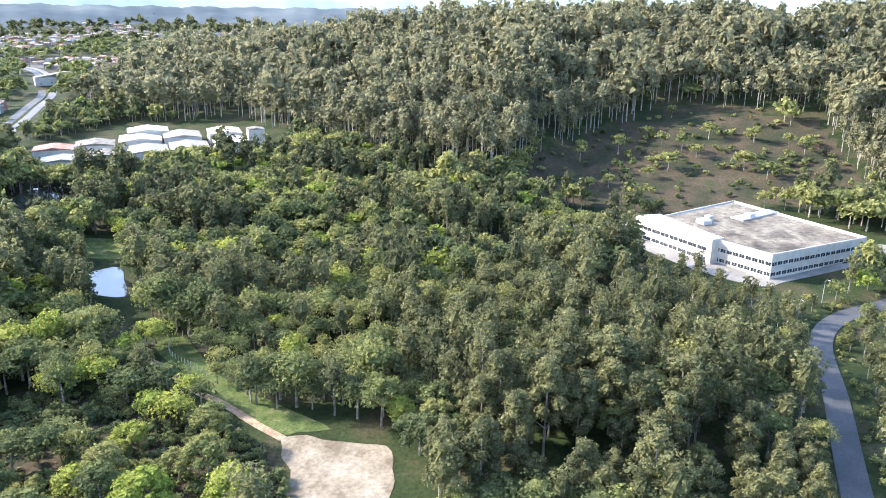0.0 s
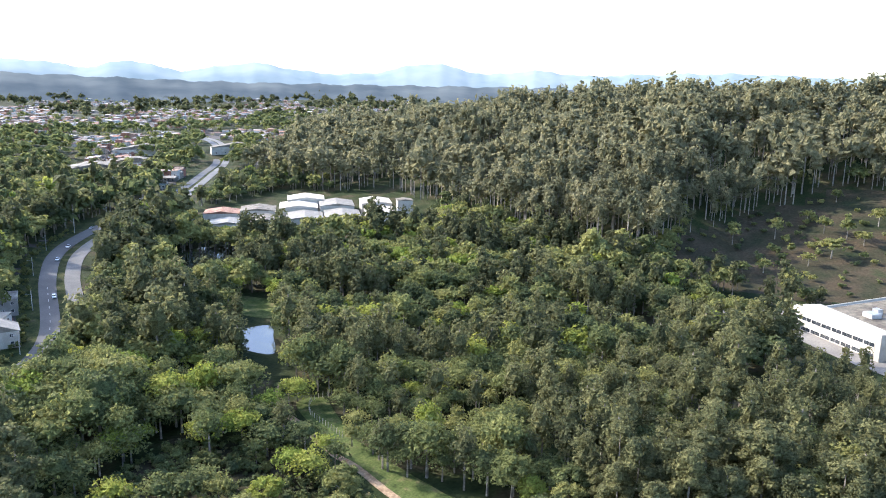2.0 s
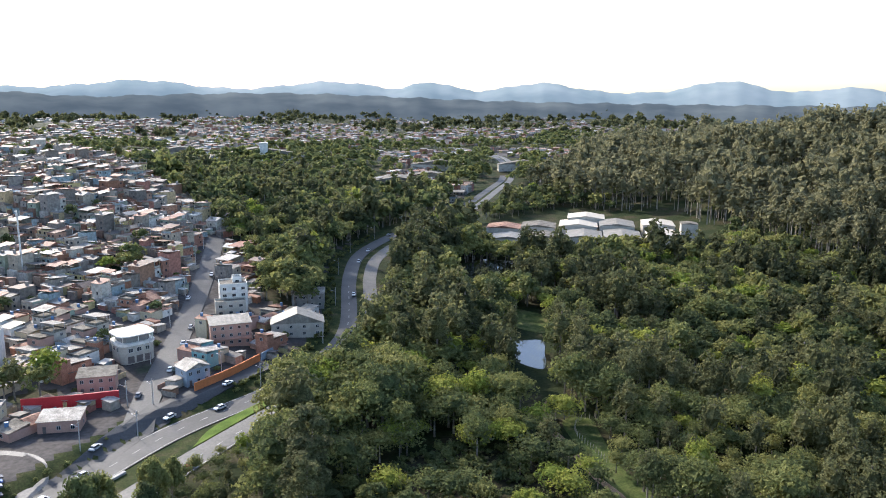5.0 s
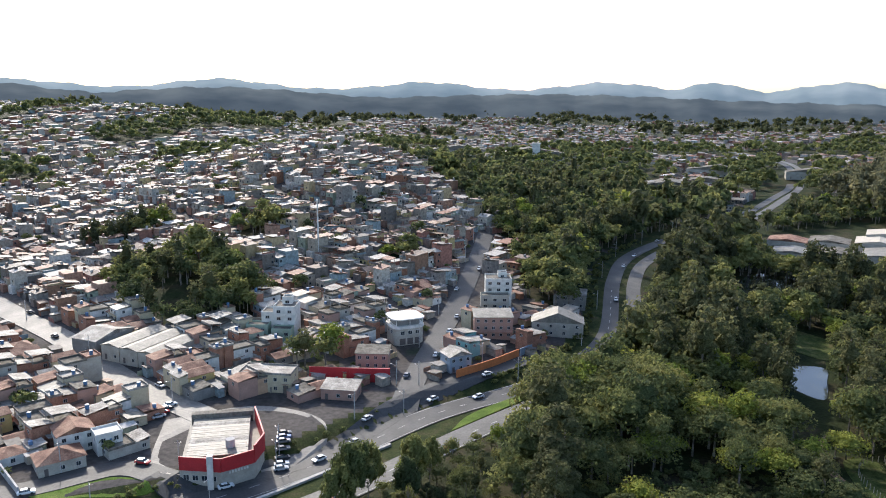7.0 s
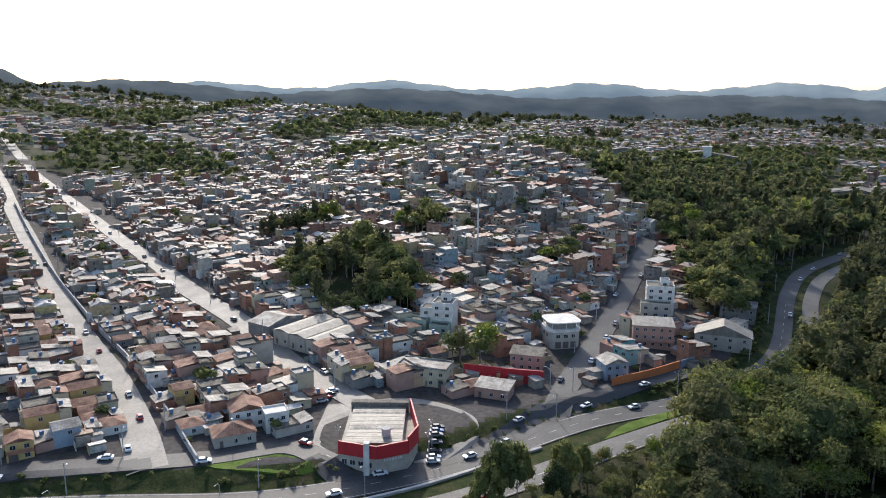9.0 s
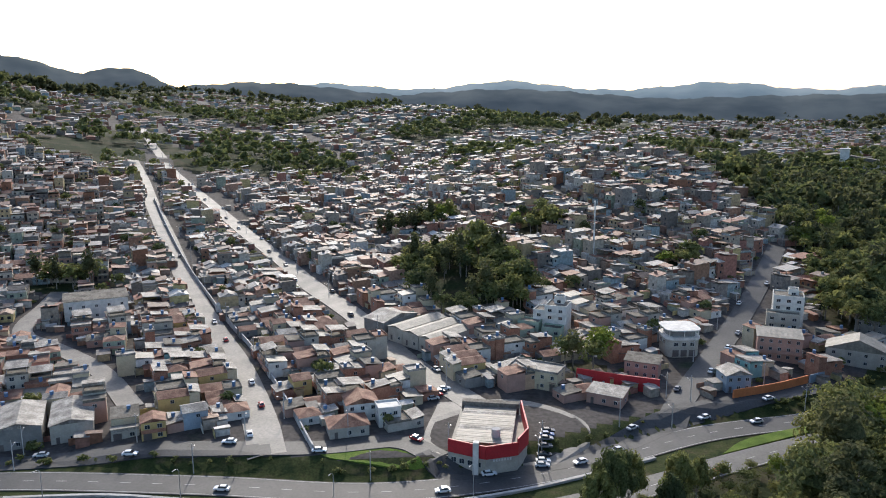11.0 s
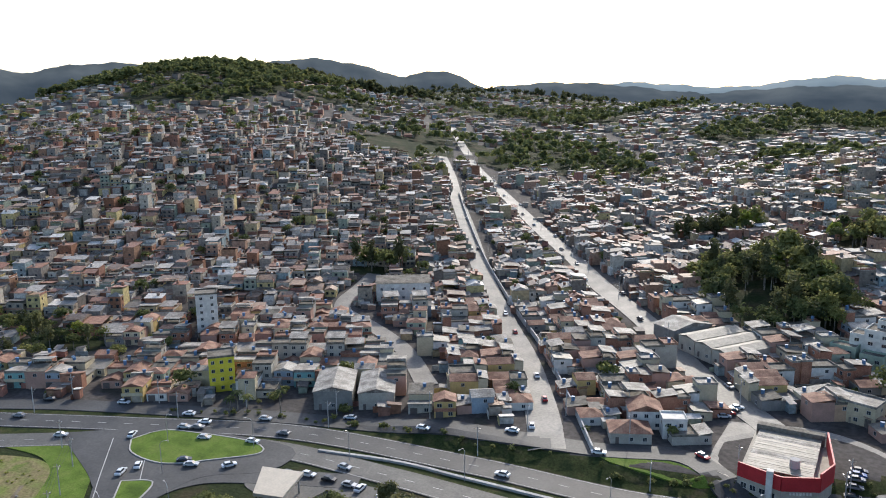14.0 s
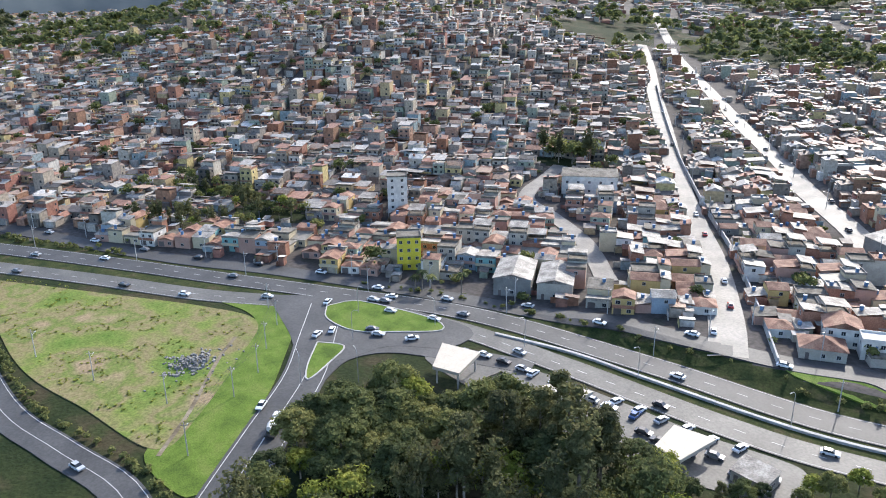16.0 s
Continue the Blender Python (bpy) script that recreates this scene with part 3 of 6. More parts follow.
# ---------------------------------------------------------------- trees
def crown_cloud(seed, kind, leaves, size, full=False):
    """Vertices, quads of leaf clumps for a crown; base at the origin, one metre tall tree scaled to its kind."""
    g = np.random.RandomState(seed)
    lobes = []
    if kind == "broad":                        # a dome of many small heads
        H, n, R = g.uniform(8.5, 12.5), g.randint(19, 27), g.uniform(3.5, 4.9)
        for k in range(n):
            a, f = k * 2.4 + g.uniform(-0.4, 0.4), ((k + 0.5) / n) ** 0.8
            rr = R * math.sqrt(max(0.0, 1 - f * f)) * g.uniform(0.7, 1.0)
            lobes.append((rr * math.cos(a), rr * math.sin(a), H * (0.5 + 0.36 * f) + g.uniform(-0.5, 0.5), g.uniform(1.1, 1.9), g.uniform(0.9, 1.45)))
    elif kind == "pine":                       # a slim column with a round top
        H, n = g.uniform(14, 18), g.randint(15, 20)
        for k in range(n):
            f = (k + 0.5) / n
            a, rr = k * 2.4 + g.uniform(-0.5, 0.5), 2.9 * math.sqrt(max(0.02, 1 - (abs(f - 0.42) / 0.62) ** 2)) * g.uniform(0.45, 0.95)
            lobes.append((rr * math.cos(a), rr * math.sin(a), H * (0.34 + 0.6 * f), g.uniform(1.0, 1.6), g.uniform(0.95, 1.45)))
    elif kind == "euca":
        H, n = g.uniform(22, 27), g.randint(13, 18)
        for k in range(n):
            f = (k + 0.5) / n
            a, rr = k * 2.4 + g.uniform(-0.6, 0.6), 3.5 * math.sqrt(max(0.02, 1 - (abs(f - 0.5) / 0.62) ** 2)) * g.uniform(0.35, 1.0)
            lobes.append((rr * math.cos(a), rr * math.sin(a), H * (0.5 + 0.46 * f), g.uniform(1.2, 1.9), g.uniform(1.2, 1.8)))
    else:                                      # shrub
        H, n = g.uniform(2.5, 4.5), g.randint(6, 10)
        for k in range(n):
            a, rr = g.uniform(0, 6.28), g.uniform(0.2, 1.7)
            lobes.append((rr * math.cos(a), rr * math.sin(a), H * g.uniform(0.3, 0.75), g.uniform(0.7, 1.2), g.uniform(0.6, 1.0)))
    lobes = np.array(lobes)
    w = lobes[:, 3] ** 2
    pick = g.choice(len(lobes), leaves, p=w / w.sum())
    d = g.normal(size=(leaves, 3))
    d[:, 2] = d[:, 2] * 0.9 + 0.35
    d /= np.linalg.norm(d, axis=1)[:, None]
    L = lobes[pick]
    rad = g.uniform(0.8, 1.1, leaves)[:, None]
    c = L[:, :3] + d * rad * np.c_[L[:, 3], L[:, 3], L[:, 4]]
    nrm = d * 0.8 + g.normal(size=(leaves, 3)) * 0.45 + (0, 0, 0.35)
    nrm /= np.linalg.norm(nrm, axis=1)[:, None]
    t = np.cross(nrm, g.normal(size=(leaves, 3)))
    t /= np.linalg.norm(t, axis=1)[:, None]
    b = np.cross(nrm, t)
    s = (g.uniform(0.6, 1.3, leaves) * size)[:, None]
    q = g.uniform(0.5, 1.0, (leaves, 1))
    verts = np.stack([c + t * s, c + b * s * q - nrm * s * 0.25, c - t * s * 0.9, c - b * s * q * 0.9 - nrm * s * 0.3], 1).reshape(-1, 3)
    quads = np.arange(leaves * 4).reshape(-1, 4)
    # the dense heart of every lobe, seen in the gaps
    hv, hq = [], []
    mid = lobes[:, :3].mean(0)
    spread = lobes[:, :3].std(0)
    hearts = lobes if full else [(*mid, spread[0] * 1.25 + 0.9, spread[2] * 1.35 + 0.8)]
    for x, y, z, r, rz in hearts:
        k0 = len(verts) + len(hv)
        for zz, rr in ((-0.6, 0.45), (0.0, 0.78), (0.6, 0.45)):
            for k in range(6):
                a = 1.047 * k + zz + g.uniform(-0.2, 0.2)
                hv.append((x + math.cos(a) * r * rr, y + math.sin(a) * r * rr, z + zz * rz))
        for j in range(2):
            for k in range(6):
                hq.append((k0 + 6 * j + k, k0 + 6 * j + (k + 1) % 6, k0 + 6 * j + 6 + (k + 1) % 6, k0 + 6 * j + 6 + k))
        hq.append((k0 + 12, k0 + 13, k0 + 14, k0 + 15))
        hq.append((k0 + 12, k0 + 15, k0 + 16, k0 + 17))
    verts = np.vstack([verts, hv])
    return verts, np.vstack([quads, hq]), H, lobes


def trunk_mesh(bm, H, lobes, kind, g):
    r = {"broad": 0.22, "pine": 0.2, "euca": 0.24, "shrub": 0.07}[kind]
    top = H * (0.9 if kind in ("euca", "pine") else 0.55)
    lean = g.uniform(-0.03, 0.03)
    tube(bm, (0, 0, -0.6), (lean * top * 0.5, 0, top * 0.5), r * 1.25, r * 0.85, 7)
    tube(bm, (lean * top * 0.5, 0, top * 0.5), (lean * top, 0, top), r * 0.85, r * 0.35, 7)
    for x, y, z, *_ in lobes[:6]:
        z0 = min(z - 0.8, top * 0.95)
        tube(bm, (lean * z0 * 0.8, 0, z0 * 0.8), (x, y, z), r * 0.4, r * 0.12, 5, False)


TREE_TALK = {"broad": ("tree", "leafy broadleaf tree with an uneven rounded crown", M_leaf, M_bark), "bright": ("tree", "fresh yellow-green broadleaf tree among darker ones", M_bright, M_bark),
             "pine": ("pine_tree", "dark green plantation pine with a slim trunk", M_pine, M_bark), "euca": ("eucalyptus_tree", "tall eucalyptus with a pale bare trunk", M_euca, M_palebark),
             "shrub": ("shrub", "low green shrub in rough grass", M_leaf, M_bark)}


def tree_master(kind, seed, leaves, size):
    name, label, leaf, bark = TREE_TALK[kind]
    shape = "broad" if kind == "bright" else kind
    v, q, H, lobes = crown_cloud(seed, shape, leaves, size, True)
    top = tagged(new(name), label, name.replace("_", " "), "trees of the near woods")
    crown = new("crown", mesh_from("crown", v, q, [leaf]))
    crown.parent = top
    bm = bmesh.new()
    trunk_mesh(bm, H, lobes, shape, np.random.RandomState(seed))
    part("trunk", bm, bark, top)
    return top


g = np.random.RandomState(11)
# candidates over the plan, thinner with distance
cand = []
for x0, x1, y0, y1, step in ((-420, 1150, -130, 1000, 6.4),):
    xs, ys = np.meshgrid(np.arange(x0, x1, step), np.arange(y0, y1, step))
    cand.append(np.c_[xs.ravel(), ys.ravel()] + g.uniform(-2.4, 2.4, (xs.size, 2)))
cand = np.vstack(cand)
az = np.degrees(np.arctan2(-cand[:, 0], cand[:, 1]))
r = np.hypot(cand[:, 0], cand[:, 1])
keep = wooded(cand[:, 0], cand[:, 1]) & (r > 95) & (az < 78) & (az > -97)
keep &= ~(clearing(cand[:, 0], cand[:, 1]) & (g.uniform(size=len(cand)) > 0.28))
keep &= ~(inside(cand[:, 0], cand[:, 1], [(285, 80), (300, 115), (370, 125), (380, 80), (330, 66)]) & (g.uniform(size=len(cand)) > 0.6))
keep &= ~((r > 520) & (g.uniform(size=len(cand)) > 0.62))
# behind the crest of the ridge nothing shows
keep &= ~((cand[:, 0] > 790) & (cand[:, 1] < 800))
cand, az, r = cand[keep], az[keep], r[keep]
# gaps and groups: whole stands are taller or lower than others
gap = (waves(cand[:, 0], cand[:, 1], 55, 31) > 1.15) & (r > 150)
cand, az, r = cand[~gap], az[~gap], r[~gap]
cz = land(cand[:, 0], cand[:, 1])
stand = 1.0 + 0.2 * waves(cand[:, 0], cand[:, 1], 70, 17)
stand = np.clip(stand, 0.65, 1.4) * np.where(inside(cand[:, 0], cand[:, 1], [(14, 160), (14, 186), (60, 216), (125, 262), (150, 290), (170, 270), (60, 150)]), 1.35, 1.0)
# tall trees screen the bend of the highway, low ones leave its near stretch in view
road_d = line_distance(cand[:, 0], cand[:, 1], HIGHWAY_NEAR[::3])[0]
stand = np.where((az > -18.5) & (az < -4) & (road_d < 62), 0.55, stand)
stand = np.where((az < -18.5) & (az > -34) & (road_d < 42), np.clip(stand, 1.3, 1.8) * 1.08, stand)
stand = np.where((cand[:, 0] > 228) & (cand[:, 0] < 312) & (cand[:, 1] > -30) & (cand[:, 1] < 66), 0.6, stand)
stand = np.where((cand[:, 0] < -240) & (cand[:, 1] < 300), 0.6, stand)
stand = np.where((cand[:, 0] > -62) & (cand[:, 0] < 14) & (cand[:, 1] > 125) & (cand[:, 1] < 200), 0.5, stand)


X, Y = cand[:, 0], cand[:, 1]
rnd = g.uniform(size=len(cand))
w = waves(X, Y, 90, 3)
kinds = np.where(rnd < 0.07 + 0.07 * (w < -0.4), "bright", np.where((w > 0.5) & (rnd < 0.8) | (rnd > 0.88), "pine", "broad")).astype("U6")


def choose(where, *table):
    """Kinds by chance where a zone lies: pairs of an upper bound and a kind."""
    for limit, kind in table[::-1]:
        kinds[where & (rnd < limit)] = kind


choose(inside(X, Y, [(130, 20), (170, 100), (260, 100), (330, 60), (300, 0), (200, -60), (120, -60)]), (0.88, "pine"), (1.1, "broad"))
choose((height(X, Y) > 12) & (X > 300), (0.9, "euca"), (1.1, "broad"))
choose(inside(X, Y, [(85, 150), (95, 215), (150, 235), (165, 195), (142, 165)]), (0.24, "bright"), (1.1, "broad"))
choose(inside(X, Y, SLOPE_WOOD), (0.8, "broad"), (0.97, "pine"), (1.1, "bright"))
choose(clearing(X, Y), (0.88, "shrub"), (1.1, "broad"))
choose(scrub(X, Y), (0.7, "shrub"), (0.8, "bright"), (1.1, "broad"))
order = np.argsort(r)
near_ids = [k for k in order if r[k] > 138][:300]
masters = {k: [tree_master(k, 20 + 7 * j + len(k), 1250 if k != "shrub" else 360, 0.27 if k != "shrub" else 0.22) for j in range(5 if k in ("broad", "pine") else 3)] for k in ("broad", "bright", "pine", "euca", "shrub")}
used = set()
for k in near_ids:
    group = masters[kinds[k]]
    m = group[g.randint(len(group))]
    s = g.uniform(0.8, 1.35) * stand[k]
    place = pose(cand[k, 0], cand[k, 1], cz[k], 0, 0, g.uniform(0, 360)) @ Matrix.Diagonal((s, s, s * g.uniform(0.78, 1.08), 1))
    if m.name in used:
        ob = copy_thing(m, place)
        ob.scale = place.to_scale()
    else:
        used.add(m.name)
        m.matrix_basis = place
# tall trees standing alone between the store and the edge of the woods
for x, y, h in ((15, 172, 26), (11, 167, 22), (19, 177, 20), (31, 178, 21), (28, 171, 18), (36, 184, 17), (3, 160, 13), (-6, 155, 11)):
    m = masters["broad"][g.randint(5)]
    s = h / 11.0
    place = pose(x, y, land1(x, y), 0, 0, g.uniform(0, 360)) @ Matrix.Diagonal((s * 0.46, s * 0.46, s, 1))
    if m.name in used:
        copy_thing(m, place).scale = place.to_scale()
    else:
        used.add(m.name)
        m.matrix_basis = place
for group in masters.values():                # a kind that stands nowhere near is taken away again
    for m in group:
        if m.name not in used:
            for o in (*m.children_recursive, m):
                bpy.data.objects.remove(o)


def scatter(name, places, templates, mat, label, category, seed, grow=None, smin=0.8, smax=1.45, tall=(0.8, 1.1)):
    """Very many copies of a few templates, joined into one mesh."""
    gg = np.random.RandomState(seed)
    vs, qs, base = [], [], 0
    which = gg.randint(len(templates), size=len(places))
    for j, (v, q) in enumerate(templates):
        p = places[which == j]
        if not len(p):
            continue
        n = len(p)
        size = 1.0 if grow is None else grow[which == j]
        a, s, h = gg.uniform(0, 6.28, n), gg.uniform(smin, smax, n), gg.uniform(*tall, n)
        s = s * size
        ca, sa = np.cos(a) * s, np.sin(a) * s
        x = v[None, :, 0] * ca[:, None] - v[None, :, 1] * sa[:, None] + p[:, None, 0]
        y = v[None, :, 0] * sa[:, None] + v[None, :, 1] * ca[:, None] + p[:, None, 1]
        z = v[None, :, 2] * (s * h)[:, None] + p[:, None, 2]
        vs.append(np.stack([x, y, z], -1).reshape(-1, 3))
        qs.append((q[None] + (np.arange(n) * len(v))[:, None, None] + base).reshape(-1, 4))
        base += n * len(v)
    if not vs:
        return
    ob = new(name, mesh_from(name, np.vstack(vs), np.vstack(qs), [mat]))
    return tagged(ob, label, category, kind="stuff")


def trunk_template(H, r, top):
    a = np.arange(4) * 1.5708
    v = np.vstack([np.c_[np.cos(a) * r, np.sin(a) * r, np.full(4, -0.5)], np.c_[np.cos(a) * r * 0.5, np.sin(a) * r * 0.5, np.full(4, H * top)]])
    return v, np.array([(k, (k + 1) % 4, 4 + (k + 1) % 4, 4 + k) for k in range(4)])


rest = np.ones(len(cand), bool)
rest[near_ids] = False
rest &= r > 125
P = np.c_[cand, cz]
TALK = {"broad": "dense broadleaf woodland", "bright": "fresh yellow-green trees in the woodland", "pine": "dark pine woodland", "euca": "tall eucalyptus forest on the hillside", "shrub": "scattered shrubs on rough ground"}
for kind in ("broad", "bright", "pine", "euca", "shrub"):
    shape = "broad" if kind == "bright" else kind
    leaf, bark = TREE_TALK[kind][2:]
    for tag, sel, leaves, size in (("", (r < 270), 520, 0.37), ("_beyond", (r >= 270) & (r < 370), 215, 0.64), ("_middle", (r >= 370) & (r < 520), 100, 0.98), ("_far", r >= 520, 30, 1.85)):
        m = rest & sel & (kinds == kind)
        if not m.any():
            continue
        tpl = [crown_cloud(60 + 5 * j, shape, leaves if kind != "shrub" else leaves // 3, size if kind != "shrub" else size * 0.7) for j in range(4)]
        name = {"broad": "woodland", "bright": "fresh_woodland", "pine": "pine_woodland", "euca": "eucalyptus_forest", "shrub": "shrubs"}[kind]
        share = np.random.RandomState(77).randint(4, size=m.sum())
        for part_of in range(4):
            mm = np.flatnonzero(m)[share == part_of]
            if not len(mm):
                continue
            scatter(name + tag, P[mm], [t[:2] for t in tpl], leaf, TALK[kind], "woods", 5 + part_of, stand[mm])
            if kind in ("euca", "pine", "broad"):
                scatter(name + "_trunks" + tag, P[mm], [trunk_template(tpl[j][2], 0.3, 0.85 if kind != "broad" else 0.5) for j in range(4)], bark, "bare trunks of the " + TALK[kind], "tree trunks", 5 + part_of, stand[mm])

# ---------------------------------------------------------------- the town
def house_template(seed, storeys, roof, rich=True):
    """A narrow row house of a front and a rear block, as arrays with a material number for each quad."""
    gg = np.random.RandomState(seed)
    w, d, h = gg.uniform(6.0, 8.0), gg.uniform(11.0, 13.4), storeys * 2.8 + gg.uniform(0, 0.4)
    v, q, m = [], [], []

    def quad(pts, k):
        q.append([len(v), len(v) + 1, len(v) + 2, len(v) + 3])
        v.extend(pts)
        m.append(k)

    def block(x0, y0, z0, x1, y1, z1, k):
        n = len(v)
        v.extend([(x0, y0, z0), (x1, y0, z0), (x1, y1, z0), (x0, y1, z0), (x0, y0, z1), (x1, y0, z1), (x1, y1, z1), (x0, y1, z1)])
        for f in ((4, 5, 6, 7), (0, 1, 5, 4), (1, 2, 6, 5), (2, 3, 7, 6), (3, 0, 4, 7)):
            q.append([n + i for i in f])
            m.append(k)

    def cover(kind, x0, y0, x1, y1, z):
        """A roof of one kind over a rectangle."""
        e = 0.3
        x0, y0, x1, y1 = x0 - e, y0 - e, x1 + e, y1 + e
        c, n = (x0 + x1) / 2, len(v)
        if kind == "gable":
            t = z + 0.2 * (x1 - x0)
            v.extend([(x0, y0, z), (x1, y0, z), (x1, y1, z), (x0, y1, z), (c, y0, t), (c, y1, t)])
            faces = ((0, 4, 5, 3), (4, 1, 2, 5), (0, 1, 4, 4), (2, 3, 5, 5))
        elif kind == "cross":
            yc, t = (y0 + y1) / 2, z + 0.18 * (y1 - y0)
            v.extend([(x0, y0, z), (x1, y0, z), (x1, y1, z), (x0, y1, z), (x0, yc, t), (x1, yc, t)])
            faces = ((0, 1, 5, 4), (4, 5, 2, 3), (1, 2, 5, 5), (3, 0, 4, 4))
        elif kind == "hip":
            t = z + 1.5
            v.extend([(x0, y0, z), (x1, y0, z), (x1, y1, z), (x0, y1, z), (c - 0.1, y0 + 2.4, t), (c + 0.1, y0 + 2.4, t), (c + 0.1, y1 - 2.4, t), (c - 0.1, y1 - 2.4, t)])
            faces = ((4, 5, 6, 7), (0, 1, 5, 4), (1, 2, 6, 5), (2, 3, 7, 6), (3, 0, 4, 7))
        elif kind == "shed":
            t = z + gg.uniform(0.6, 1.1)
            za, zb = (z, t) if gg.uniform() < 0.5 else (t, z)
            v.extend([(x0, y0, za + 0.05), (x1, y0, za + 0.05), (x1, y1, zb + 0.05), (x0, y1, zb + 0.05), (x0, y0, za + 0.18), (x1, y0, za + 0.18), (x1, y1, zb + 0.18), (x0, y1, zb + 0.18)])
            faces = ((4, 5, 6, 7), (0, 1, 5, 4), (1, 2, 6, 5), (2, 3, 7, 6), (3, 0, 4, 7))
        else:
            block(x0 + 0.2, y0 + 0.2, z, x1 - 0.2, y1 - 0.2, z + 0.2, 1)
            faces = ()
        for f in faces:
            q.append([n + i for i in f])
            m.append(1)

    a, b = w / 2, d / 2
    cut = gg.uniform(-0.25, 0.3) * d
    h2 = max(2.7, h + gg.choice([-2.8, 0.6, -0.9, 2.4]))
    block(-a, -b, -3.0, a, cut, h, 0)
    cover(roof, -a, -b, a, cut, h)
    x2 = a * gg.choice([1.0, 1.0, 0.45])
    block(-a + 0.05, cut + 0.02, -3.0, x2, b, h2, 0)
    cover(gg.choice(["shed", "flat", "shed", "cross"]), -a, cut + 0.3, x2, b, h2)
    if not rich:
        return np.array(v, float), np.array(q), np.array(m)
    if roof == "flat":                        # parapet, stair head and a sheet canopy on posts over the slab
        for x0, y0, x1, y1 in ((-a, -b, a, -b + 0.15), (-a, -b + 0.15, -a + 0.15, cut), (a - 0.15, -b + 0.15, a, cut)):
            block(x0, y0, h + 0.2, x1, y1, h + 1.0, 0)
        if gg.uniform() < 0.7:
            y1 = max(-b + 3.0, cut - 0.3)
            for x in (-a + 0.25, a - 0.25):
                for y in (-b + 0.3, y1):
                    block(x - 0.08, y - 0.08, h + 0.2, x + 0.08, y + 0.08, h + 2.7, 0)
            cover("shed", -a, -b, a, y1, h + 2.6)
    block(x2 * 0.2, b * 0.55, h2, x2 * 0.2 + 1.1, b * 0.55 + 1.1, h2 + 1.9, 1)
    block(-a + 0.4, b + 0.02, -3.0, a * gg.uniform(0.0, 0.8), b + gg.uniform(1.0, 2.2), gg.uniform(2.2, 3.2), 1)
    if storeys > 1:                           # a balcony over the street
        block(-a, -b - 0.9, 2.65, a, -b - 0.02, 2.8, 0)
        block(-a, -b - 0.9, 2.8, a, -b - 0.8, 3.7, 0)
    for s in range(storeys):
        z0 = s * 2.8 + 0.9
        for c in (-0.5, 0.45):
            x, ww = c * a, gg.uniform(0.45, 0.8)
            quad([(x - ww, -b - 0.03, z0), (x + ww, -b - 0.03, z0), (x + ww, -b - 0.03, z0 + 1.25), (x - ww, -b - 0.03, z0 + 1.25)], 2)
        x, ww = gg.uniform(-0.4, 0.2) * a, gg.uniform(0.4, 0.7)
        if z0 + 1.3 < h2:
            quad([(x + ww, b + 0.03, z0), (x - ww, b + 0.03, z0), (x - ww, b + 0.03, z0 + 1.1), (x + ww, b + 0.03, z0 + 1.1)], 2)
        for sx in (-1, 1):
            y = -b + gg.uniform(1.2, 3.0)
            p = [(sx * (a + 0.03), y - 0.5 * sx, z0), (sx * (a + 0.03), y + 0.5 * sx, z0), (sx * (a + 0.03), y + 0.5 * sx, z0 + 1.1), (sx * (a + 0.03), y - 0.5 * sx, z0 + 1.1)]
            quad(p, 2)
    return np.array(v, float), np.array(q), np.array(m)


def crowd(name, places, headings, templates, label, seed, smin=0.85, smax=1.2):
    gg = np.random.RandomState(seed)
    which = gg.randint(len(templates), size=len(places))
    vs, qs, ms, base = [], [], [], 0
    for j, (v, q, m) in enumerate(templates):
        p, a = places[which == j], headings[which == j]
        if not len(p):
            continue
        n = len(p)
        s, h = gg.uniform(smin, smax, n), gg.uniform(0.9, 1.15, n)
        ca, sa = np.cos(a) * s, np.sin(a) * s
        x = v[None, :, 0] * ca[:, None] - v[None, :, 1] * sa[:, None] + p[:, None, 0]
        y = v[None, :, 0] * sa[:, None] + v[None, :, 1] * ca[:, None] + p[:, None, 1]
        z = v[None, :, 2] * h[:, None] + p[:, None, 2]
        vs.append(np.stack([x, y, z], -1).reshape(-1, 3))
        qs.append((q[None] + (np.arange(n) * len(v))[:, None, None] + base).reshape(-1, 4))
        ms.append(np.tile(m, n))
        base += n * len(v)
    V3, Q, M = np.vstack(vs), np.vstack(qs), np.concatenate(ms)
    tri = Q[:, 2] == Q[:, 3]
    me = mesh_from(name, V3, Q[~tri], [M_walls, M_roofs, M_pane], np.concatenate([M[~tri], M[tri]]), tris=Q[tri][:, :3])
    return tagged(new(name, me), label, "houses", kind="stuff")


def lots(u_axis, v_axis, u0, u1, v0, v1, pitch_v, street_off, gg):
    """House lots in rows along streets: two rows between each pair of streets."""
    out = []
    v = v0
    k0 = math.floor((v0 - street_off) / pitch_v)
    k1 = math.ceil((v1 - street_off) / pitch_v)
    for k in range(k0, k1):
        for side in (0.17, 0.375, 0.575, 0.775):
            vv = street_off + (k + side) * pitch_v
            u = u0 + gg.uniform(0, 5)
            while u < u1:
                step = gg.uniform(6.3, 8.6)
                if (u % 118) > 6:
                    bend = 5.0 * math.sin(u / 47.0 + k) if u > 420 else 0.0
                    p = u_axis * (u + step / 2) + v_axis * (vv + bend + gg.uniform(-1.3, 1.3))
                    out.append((p[0], p[1], math.atan2(v_axis[1], v_axis[0]) + (math.pi / 2 if side in (0.17, 0.575) else -math.pi / 2) + gg.uniform(-0.05, 0.05)))
                u += step
    return np.array(out)


